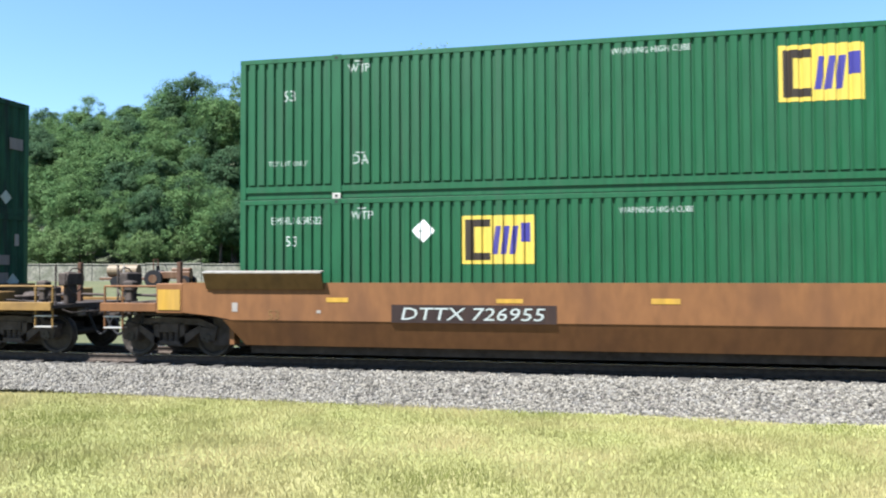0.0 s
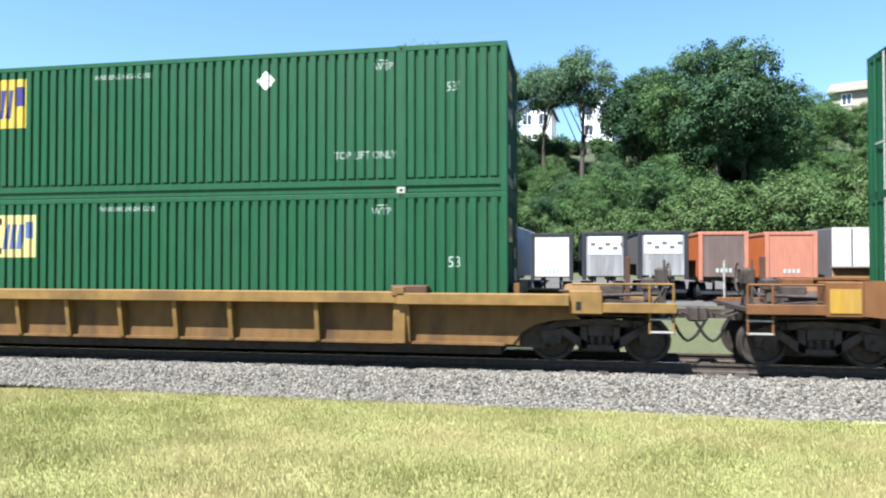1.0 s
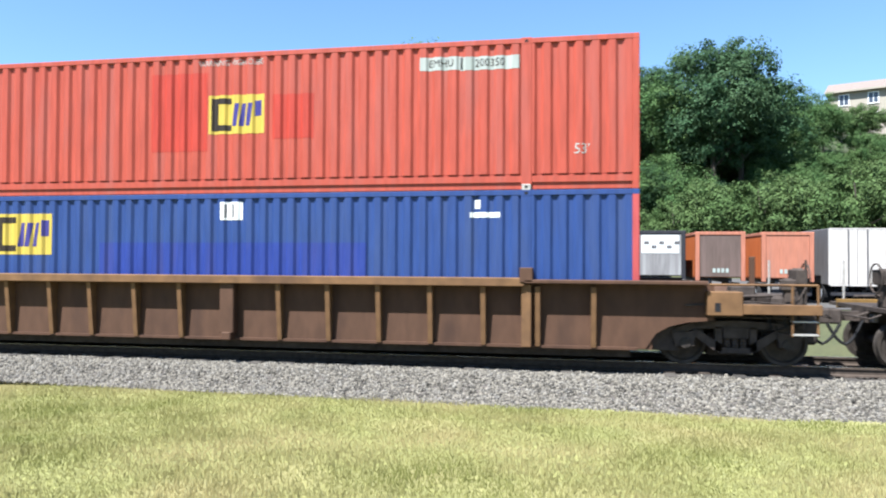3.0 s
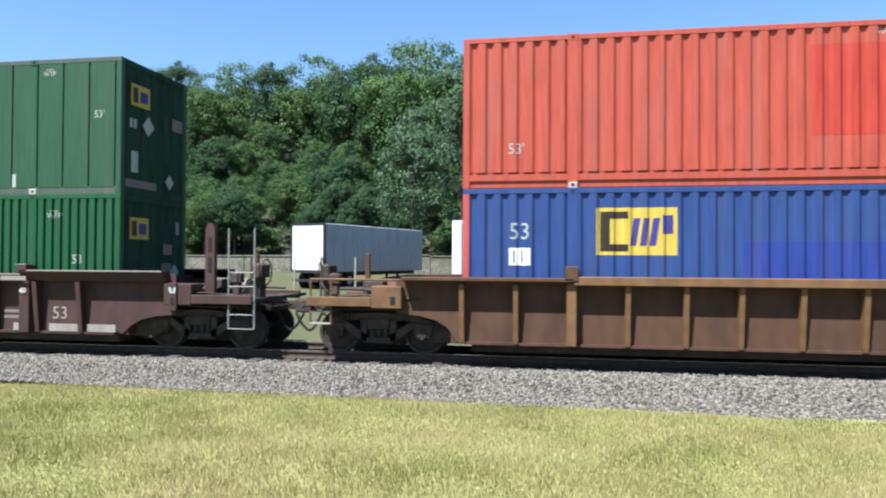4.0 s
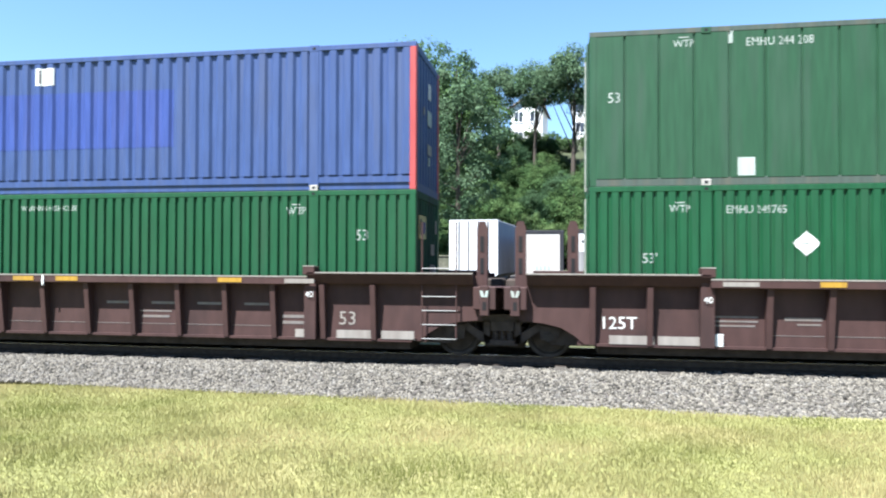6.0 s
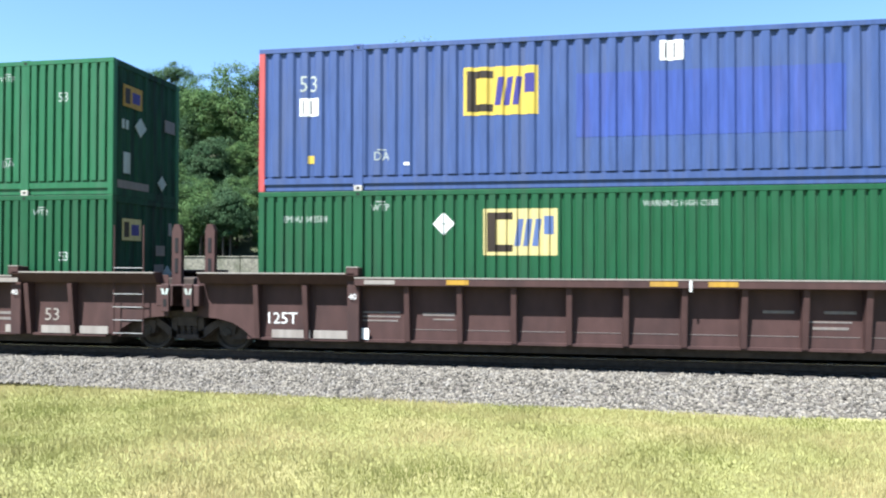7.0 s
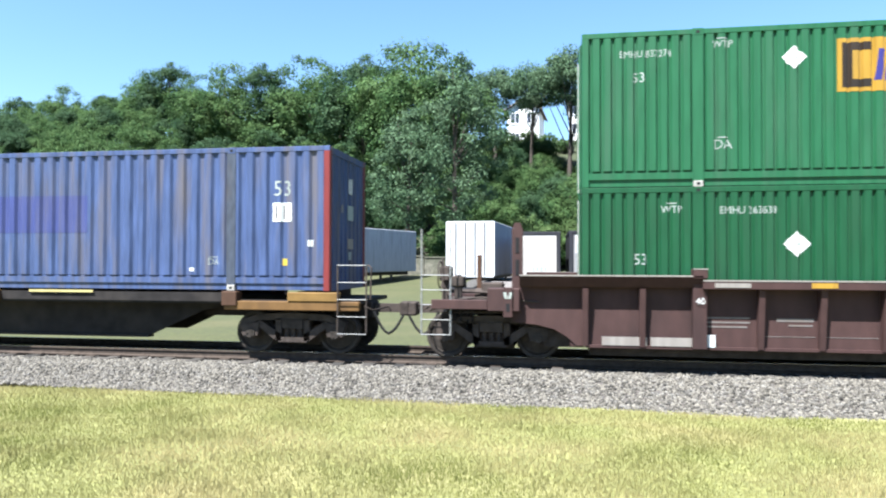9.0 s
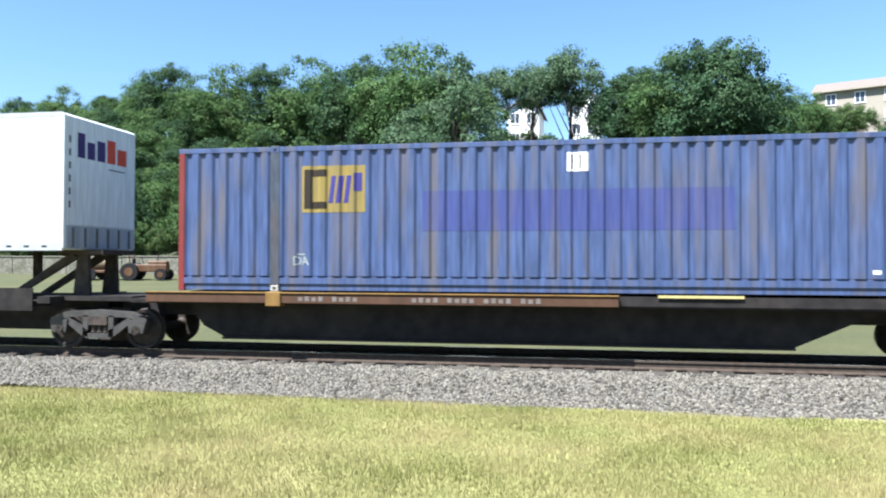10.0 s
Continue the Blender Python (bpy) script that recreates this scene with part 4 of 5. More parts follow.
        for i in range(3, 13):
            m.append(("bar", .15 + 1.02 * i, .55, .010, f, .036, .84))
        for i in (9, 10, 11, 12):
            m.append(("bar", .40 + 1.02 * i, .96, .05, f, .036, .52))
        if k != 6:
            m.append(("125T", .52, .72, .24, WHITE, .036))
        root = well_car(k, 1.555, .16, .30, ribs, MAROON, MAROON, label, left, right, rib_w=.10, marks=m, rails=False)
        if k != 6:
            truck(root, -1.64)
        if k in (5, 6):
            ladder(root, CL + .16, CL + .82, .38, 1.72, 6, -.16, MAROON, 2.6)
        else:
            ladder(root, CL + 2.53, CL + 3.08, .49, 1.62, 5, -.16, DULL_STEEL, 2.51)
        for u in ((CL + 1.15, CL + 1.9) if k == 5 else (CL + 1.15, CL + 1.9, -1.33) if k == 6 else (-.40, CL + 1.74)):
            p = part("platform_post", prism([(u, 1.1), (u + .21, 1.1), (u + .21, 2.5), (u + .16, 2.64), (u + .05, 2.64), (u, 2.5)], .35, .47), MAROON, root, "upright maroon platform post")
            for z in (1.62, 2.05):
                part("post_slot", boxes((u + .07, u + .14, .34, .352, z, z + .3)), RUBBER, p)
        if k == 6:
            ladder(root, -3.02, -2.46, .49, 1.62, 5, -.16, DULL_STEEL, 2.5)
        for u in (-1.45, CL + 1.28):        # jacking pads with stencilled marks
            p = part("jacking_pad", boxes((u, u + .17, -.27, -.20, .84, 1.40), bevel=.01), MAROON, root)
            part("pad_slot", boxes((u + .05, u + .12, -.275, -.268, .95, 1.10)), RUBBER, p)
            for s in (-1, 1):
                part("pad_mark", flat_bar(u + .085 + s * .012, u + .085 + s * .065, 1.19, 1.31, s), WHITE_DIM, p)


def flat_car():
    """The low spine flat that carries one container and meets the trailer's car over a shared truck."""
    root = empty("flat_car", "black deep-bellied flat car with tan side sill", "flat car")
    moving.append((root, REAR[6], FACE, 0.0))
    o = [(.05, 1.02), (.05, .84), (.30, .52), (.75, .30), (12.0, .30), (13.2, .84), (13.9, .98), (13.9, 1.02)]
    part("side_girder", prism(o, .52, .58), BLACK, root, "black fish-bellied side girder")
    part("side_girder", prism(o, CW - .58, CW - .52), BLACK, root)
    part("girder_flange", boxes((.75, 12.0, .44, .64, .255, .30)), BLACK, root)
    part("deck", boxes((-1.1, CL + .55, .05, CW - .05, 1.02, 1.10)), BLACK, root)
    part("side_sill", boxes((-.7, 8.8, -.05, .05, 1.04, 1.235), bevel=.012), BROWN, root, "rusty brown side sill")
    # the sill's lit top, put in as a lighter ochre strip
    part("sill_cap", boxes((-.7, 8.8, -.075, .05, 1.237, 1.26), bevel=.004), OCHRE, root, "sunlit top edge of the sill, painted in ochre")
    part("side_sill", boxes((8.8, 14.0, .03, .09, 1.06, 1.24)), BLACK, root)
    part("side_sill", boxes((-.7, 14.0, CW - .05, CW + .05, 1.04, 1.26)), BLACK, root)
    part("end_sill", boxes((13.95, CL + .62, -.05, .08, .90, 1.08), bevel=.012), OCHRE_DIRTY, root, "tan end sill")
    part("end_sill", boxes((15.3, CL + .2, -.07, .10, 1.08, 1.26), bevel=.012), OCHRE, root)
    part("stripe", boxes((9.5, 11.0, -.012, .004, 1.22, 1.27)), YELLOW_PALE, root, "pale reflective strip")
    for x0, n in ((2.6, 9), (4.9, 18)):
        for i in range(n):
            if i % 5 != 4:
                part("lettering_bar", boxes((x0 + .14 * i, x0 + .14 * i + .085, -.056, -.049, 1.09, 1.17 + .015 * (i % 2))), FAINT_MARK, root)
    for x in (2.08, CL - 2.08):
        for y0, y1 in ((-.09, .2), (CW - .2, CW + .09)):
            part("container_pedestal", boxes((x - .16, x + .16, y0, y1, .98, 1.272), bevel=.015), OCHRE if x < 5 else BROWN, root)
    for x in (.4, CL - .5):
        part("bolster", boxes((x - .2, x + .2, .1, CW - .1, 1.10, 1.272)), BLACK, root)
    part("draft_sill", boxes((13.0, CL + .6, MID - .3, MID + .3, .70, 1.02)), BLACK, root)
    part("draft_sill", boxes((-1.9, .6, MID - .3, MID + .3, .70, 1.02)), BLACK, root)
    truck(root, CL - .85)
    truck(root, -1.96, grey=True)
    ladder(root, CL + .2, CL + .78, .46, 1.80, 5, -.1, GRIME)
    coupler(root, CL + .62, 1)
    part("brake_lever", tube([(CL + .7, .5, 1.1), (CL + .72, .5, 1.75), (CL + .62, .6, 1.8)], .02), GRIME, root)
    part("air_tank", rods(((10.5, .9, .75), (11.6, .9, .75)), r=.2, seg=14), BLACK, root)


def spine_car():
    """The trailer's car: a spine, crossarms, and the hitch that holds the trailer's nose."""
    root = empty("spine_car", "black spine car with a raised trailer hitch", "spine car")
    moving.append((root, REAR[6], FACE, 0.0))
    part("spine", boxes((-20.0, -2.2, MID - .38, MID + .38, .33, 1.12), (-3.4, -1.3, MID - .9, MID + .9, 1.02, 1.12)), BLACK, root)
    part("wheel_deck", boxes((-20.0, -3.3, -.05, .55, .90, 1.02), (-20.0, -3.3, CW - .55, CW + .05, .90, 1.02), (-20.0, -3.3, -.06, -.03, .82, 1.30)), BLACK, root)
    for y in (MID - .55, MID + .45):
        h = part("hitch_leg", prism([(-2.95, 1.1), (-2.55, 1.1), (-2.60, 2.05), (-2.85, 2.05)], y, y + .1), GRIME, root, "upright trailer hitch leg")
        part("hitch_strut", prism([(-4.6, 1.1), (-4.35, 1.1), (-2.85, 1.95), (-3.05, 2.05)], y, y + .1), GRIME, h, "diagonal hitch strut")
    part("hitch_plate", boxes((-3.3, -2.2, MID - .6, MID + .6, 2.02, 2.12)), GRIME, root)
    part("crossarm", boxes((-3.2, -2.9, -.05, CW + .05, .98, 1.12)), BLACK, root)


def road_trailer():
    """A white box trailer, nose towards the front of the train."""
    root = empty("road_trailer", "white box trailer carried on a spine car", "trailer")
    moving.append((root, REAR[6], FACE, 2.12))
    x1, x0, h = -2.64, -2.64 - 16.15, 2.92
    part("body", boxes((x0, x1, 0, CW, 0, h), bevel=.05), TRAILER_WHITE, root, "glossy white panelled body")
    part("bottom_rail", boxes((x0, x1 - .02, -.008, .03, -.02, .14)), ALUMINIUM, root)
    part("top_rail", boxes((x0, x1 - .02, -.008, .03, h - .09, h + .008)), ALUMINIUM, root)
    part("corner_trim", boxes((x1 - .06, x1 + .006, -.006, .06, .02, h - .02), bevel=.015), TRAILER_WHITE, root)
    for i in range(12):
        part("marker_lamp", boxes((x1 - .5 - .42 * i, x1 - .38 - .42 * i, -.014, -.006, .05, .09)), DARKBOX, root)
    nose = part("nose_plate", boxes((x1 + .002, x1 + .012, .12, CW - .12, .55, h - .1)), TRAILER_WHITE, root)
    part("kick_plate", boxes((x1 + .002, x1 + .02, .10, CW - .10, .02, .52)), ALUMINIUM, nose, "dull grey kick plate")
    for i in range(6):
        part("kick_stud", boxes((x1 + .02, x1 + .05, .25 + .4 * i, .29 + .4 * i, .05, .48)), GREYBOX, nose)
    violet = paint("violet_mark", (0.032, 0.018, 0.094), amount=.05)
    orange = paint("red_orange_mark", (0.421, 0.046, 0.023), amount=.05)
    p = (x1 + .012, x1 + .018)
    for y0, y1, z0, z1 in ((.42, .66, 2.02, 2.56), (.74, 1.0, 2.02, 2.40), (1.08, 1.36, 2.02, 2.48)):
        part("violet_logo_mark", boxes((*p, y0, y1, z0, z1)), violet, nose, "violet block mark")
    for y0, y1, z0, z1 in ((1.44, 1.74, 2.02, 2.56), (1.82, 2.16, 2.02, 2.40)):
        part("orange_logo_mark", boxes((*p, y0, y1, z0, z1)), orange, nose, "red-orange block mark")
    part("logo_underline", boxes((*p, 1.5, 2.1, 1.86, 1.89)), GREYBOX, nose)
    for i in range(6):
        part("corner_bar", boxes((x1 + .012, x1 + .018, .14, .20, .9 + .28 * i, 1.05 + .28 * i)), GREYBOX, nose)
    for py in (.5, CW - .65):
        part("landing_leg", boxes((x1 - 2.3, x1 - 2.15, py, py + .15, -.75, 0)), GRIME, root)


# ---- ground ----
def smooth(a, b, v):
    f = min(max((v - a) / (b - a), 0), 1)
    return f * f * (3 - 2 * f)


def edge(x):
    """Where the lawn meets the ballast."""
    return 11.42 - .058 * x + .09 * noise.noise((x * .55, 3.1, 0)) + .05 * noise.noise((x * 2.3, 7.7, 0))


def ground_z(x, y):
    if y < 11.6:
        z = -.45 + (11.6 - max(y, -30)) * .034
    elif y < 19:
        z = -.62 + .2 * smooth(17, 19, y)
    else:
        z = -.42 + 1.4 * smooth(24, 62, y)
    hill = 19.0 * smooth(58, 108, y) + 4 * smooth(110, 300, y)
    hill *= 1 - .45 * smooth(-60, -160, x) if x < -60 else 1.0
    z += hill * (1 + .10 * noise.noise((x * .03, y * .03, 0)))
    if y > 20:
        z += .12 * noise.noise((x * .12, y * .12, 4))
    return z + .03 * noise.noise((x * .5, y * .5, 9))


def ground():
    xs = sorted({*np.arange(-30, 24, .75).tolist(), *np.arange(-140, 120, 5.0).tolist(), -2500, -1200, -600, -350, -220, 180, 300, 600, 1200, 2500})
    ys = sorted({*np.arange(2, 12.0, .4).tolist(), *np.arange(12, 22, .8).tolist(), *np.arange(22, 130, 3.0).tolist(), -1500, -600, -200, -80, -30, -12, -5, 0, 150, 200, 300, 600, 1200, 2500})
    verts = [(x, y, ground_z(x, y)) for y in ys for x in xs]
    n = len(xs)
    faces = [(j * n + i, j * n + i + 1, (j + 1) * n + i + 1, (j + 1) * n + i) for j in range(len(ys) - 1) for i in range(n - 1)]
    me = bpy.data.meshes.new("ground")
    me.from_pydata(verts, [], faces)
    me.shade_smooth()
    for m in (LAWN, MEADOW, WOOD_FLOOR):
        me.materials.append(m)
    for p in me.polygons:
        c = p.center
        p.material_index = 0 if c.y < 15 else 1 if c.y < 60 or c.y > 125 or c.x > 40 else 2
    tagged(mesh_ob("ground", me, None, "", LAWN), "sun-bleached mown grass rising to a wooded hill", "grass", kind="structure")


def bed_z(x, y):
    e = edge(x)
    return -.47 + .27 * smooth(e - .1, 13.05, y) - .30 * smooth(16.6, 18.4, y) + .02 * noise.noise((x * 2, y * 2, 1))


def ballast():
    xs = np.concatenate([[-300, -120, -60], np.arange(-32, 26, .3), [50, 120, 300]])
    vs = np.linspace(0, 1, 30)
    verts = []
    for v in vs:
        for x in xs:
            e = edge(x)
            y = e - .05 + (18.4 - e) * v
            verts.append((x, y, bed_z(x, y)))
    n = len(xs)
    faces = [(j * n + i, j * n + i + 1, (j + 1) * n + i + 1, (j + 1) * n + i) for j in range(len(vs) - 1) for i in range(n - 1)]
    me = bpy.data.meshes.new("ballast_bed")
    me.from_pydata(verts, [], faces)
    me.shade_smooth()
    tagged(mesh_ob("ballast_bed", me, None, "", BED), "grey crushed-stone bed under the track", "ballast", kind="structure")
    # loose stones on the near shoulder and between the ties
    rng = np.random.default_rng(5)
    bm = bmesh.new()
    bmesh.ops.create_icosphere(bm, subdivisions=1, radius=1)
    bv = np.array([v.co for v in bm.verts])
    bf = np.array([[v.index for v in f.verts] for f in bm.faces])
    bm.free()
    spots = []
    for x, v in zip(rng.uniform(-17, 10, 52000), rng.uniform(0, 1, 52000)):
        e = edge(x)
        y = e - .12 + (13.75 - e) * v
        if v < .06 and rng.random() < .55:
            continue
        spots.append((x, y, bed_z(x, y) + .004))
    for x, y in zip(rng.uniform(-17, 10, 7000), rng.uniform(13.75, 17.6, 7000)):
        spots.append((x, y, bed_z(x, y)))
    c = np.array(spots)
    k = len(c)
    size = rng.uniform(.014, .036, (k, 1, 1)) * rng.uniform(.7, 1.3, (k, 1, 3))
    jit = bv[None] * (1 + rng.uniform(-.25, .25, (k, len(bv), 1)))
    a = rng.uniform(0, 2 * np.pi, k)
    ca, sa = np.cos(a)[:, None], np.sin(a)[:, None]
    p = jit * size
    out = np.empty_like(p)
    out[..., 0] = p[..., 0] * ca - p[..., 1] * sa
    out[..., 1] = p[..., 0] * sa + p[..., 1] * ca
    out[..., 2] = p[..., 2]
    out += c[:, None]
    faces = (bf[None] + (np.arange(k) * len(bv))[:, None, None]).reshape(-1, 3)
    me = bpy.data.meshes.new("ballast_stones")
    me.from_pydata(out.reshape(-1, 3).tolist(), [], faces.tolist())
    tagged(mesh_ob("ballast_stones", me, None, "", STONE), "loose grey and pinkish crushed stones", "stones", kind="stuff")


def track():
    root = tagged(new("track"), "railway track on dark weathered timber ties", "track", kind="structure")
    root.location = (0, FACE + MID, 0)
    for y in (-.753, .753):
        bm = prism([(-.075, -.165), (.075, -.165), (.075, -.145), (.012, -.12), (.012, -.045), (.036, -.035), (.036, -.004), (.03, 0), (-.03, 0), (-.036, -.004), (-.036, -.035), (-.012, -.045), (-.012, -.12), (-.075, -.145)], -300, 300)
        for v in bm.verts:
            v.co = Vector((v.co.y, v.co.x + y, v.co.z))
        r = part("rail", bm, RAIL, root, "rust-brown steel rail")
        part("running_band", boxes((-300, 300, y - .026, y + .026, .0005, .003)), RAIL_TOP, r, "polished running surface")
    bm = boxes((-.115, .115, -1.30, 1.30, -.36, -.165), bevel=.015)
    me = bpy.data.meshes.new("tie")
    bm.to_mesh(me)
    bm.free()
    pm = boxes((-.1, .1, -.93, -.58, -.166, -.15), (-.1, .1, .58, .93, -.166, -.15))
    plate = bpy.data.meshes.new("tie_plate")
    pm.to_mesh(plate)
    pm.free()
    rng = random.Random(3)
    for i in range(-60, 50):
        t = mesh_ob("tie", me, root, "", TIE)
        t.location = (i * .622 + rng.uniform(-.03, .03), rng.uniform(-.06, .06), rng.uniform(-.01, .012))
        t.rotation_euler.z = rng.uniform(-.02, .02)
        if -24 < i < 16:
            mesh_ob("tie_plate", plate, t, "", RAIL)


def lawn_blades():
    """Short grass in front of the track, uneven in height and colour."""
    rng = np.random.default_rng(8)
    n = 230000
    y = 3.6 + 8.2 * rng.random(n) ** .9
    x = -y * .98 - .6 + (y * 1.50 + 1.2) * rng.random(n)
    lim = np.array([edge(v) for v in np.linspace(-16, 10, 400)])
    keep = y < np.interp(x, np.linspace(-16, 10, 400), lim) + rng.normal(.0, .05, n)
    x, y = x[keep], y[keep]
    n = len(x)
    z = np.array([ground_z(a, b) for a, b in zip(x, y)])
    tall = .03 + .05 * rng.random(n) ** 2
    tall *= 1 + .5 * np.array([noise.noise((a * .9, b * .9, 2)) for a, b in zip(x, y)])
    a = rng.uniform(0, np.pi, n)
    w = rng.uniform(.003, .006, n)
    lean = rng.normal(0, .022, (n, 2))
    dx, dy = np.cos(a) * w, np.sin(a) * w
    v = np.empty((n, 3, 3))
    v[:, 0] = np.stack([x - dx, y - dy, z - .005], 1)
    v[:, 1] = np.stack([x + dx, y + dy, z - .005], 1)
    v[:, 2] = np.stack([x + lean[:, 0], y + lean[:, 1], z + tall], 1)
    me = bpy.data.meshes.new("grass")
    me.from_pydata(v.reshape(-1, 3).tolist(), [], np.arange(n * 3).reshape(-1, 3).tolist())
    tagged(mesh_ob("grass", me, None, "", BLADE), "short dry yellow-green lawn grass", "grass", kind="stuff")


# ---- trees ----
def tree(name, seed, h, width, base, clumps, per, leaf, m, label, category="tree", trunk_r=.22, flat_top=.75, scatter=.75, lobed=True):
    """A tapered trunk with limbs, and a crown of many small leaves in uneven clumps."""
    rng = np.random.default_rng(seed)
    root = empty(name, label, category, "trees on the hill")
    bm = bmesh.new()
    lean = rng.normal(0, .03, 2) * h
    pts = [Vector((lean[0] * f * f, lean[1] * f * f, h * .9 * f)) for f in (-.03, .2, .45, .7, 1)]
    rad = [trunk_r * 1.25, trunk_r, trunk_r * .75, trunk_r * .45, .03]
    for i in range(4):
        mm = Matrix.Translation((pts[i] + pts[i + 1]) / 2) @ (pts[i + 1] - pts[i]).to_track_quat("Z", "Y").to_matrix().to_4x4()
        bmesh.ops.create_cone(bm, cap_ends=False, segments=7, radius1=rad[i], radius2=rad[i + 1], depth=(pts[i + 1] - pts[i]).length * 1.02, matrix=mm)
    lobes = 22 if lobed else clumps
    hubs = []
    for i in range(lobes):
        while True:
            q = rng.uniform(-1, 1, 3)
            r = np.linalg.norm(q)
            if (.4 if lobed else .3) < r < (.78 if lobed else .9):
                break
        f = (q[2] + 1) / 2 * (.87 if lobed else 1) + (.08 if lobed else 0)
        spread = (1 - abs(2 * f - .8) ** 2.2 * .65) if f > .4 else (.55 + 1.1 * f)
        c = np.array([q[0] * width * spread, q[1] * width * spread, base + (h - base) * f])
        hubs.append(c + rng.normal(0, width * .06, 3))
    centres, outward = hubs, np.zeros((clumps, 3))
    if lobed:
        size = rng.uniform(.36, .58, lobes) * width
        pick = rng.choice(lobes, clumps, p=size ** 2 / np.sum(size ** 2))
        outward = rng.normal(0, 1, (clumps, 3)) + np.array([0, 0, .45])
        outward /= np.linalg.norm(outward, axis=1)[:, None]
        centres = np.array(hubs)[pick] + outward * size[pick][:, None] * np.array([.85, .85, .68])
    for c in hubs[:12]:
        s = pts[1].lerp(pts[3], min(max((c[2] - base) / (h - base), .05), .9))
        mm = Matrix.Translation((s + Vector(c)) / 2) @ (Vector(c) - s).to_track_quat("Z", "Y").to_matrix().to_4x4()
        bmesh.ops.create_cone(bm, cap_ends=False, segments=5, radius1=trunk_r * .3, radius2=.02, depth=(Vector(c) - s).length, matrix=mm)
    part("trunk", bm, BARK, root)
    n = clumps * per
    cc = np.repeat(np.array(centres), per, 0)
    rad = np.repeat(rng.uniform(.5, 1.15, clumps), per)[:, None] * width * (.20 if lobed else .36)
    d = rng.normal(0, 1, (n, 3))
    d /= np.linalg.norm(d, axis=1)[:, None]
    pos = cc + d * rad * (scatter + (1 - scatter) * rng.random((n, 1))) * np.array([1, 1, flat_top]) * rng.uniform(.5, 1.3 if lobed else 1.08, (n, 1))
    nrm = d + np.repeat(outward, per, 0) * .5 + rng.normal(0, .42, (n, 3)) + np.array([0, 0, .4])
    nrm /= np.linalg.norm(nrm, axis=1)[:, None]
    t1 = np.cross(nrm, rng.normal(0, 1, (n, 3)))
    t1 /= np.linalg.norm(t1, axis=1)[:, None]
    t2 = np.cross(nrm, t1)
    s = leaf * rng.uniform(.6, 1.4, (n, 1))
    v = np.stack([pos - t1 * s, pos - t2 * s * .45 + nrm * s * .12, pos + t1 * s, pos + t2 * s * .45 + nrm * s * .12], 1)
    me = bpy.data.meshes.new("crown")
    me.from_pydata(v.reshape(-1, 3).tolist(), [], np.arange(n * 4).reshape(-1, 4).tolist())
    mesh_ob("crown", me, root, "", m)
    return root


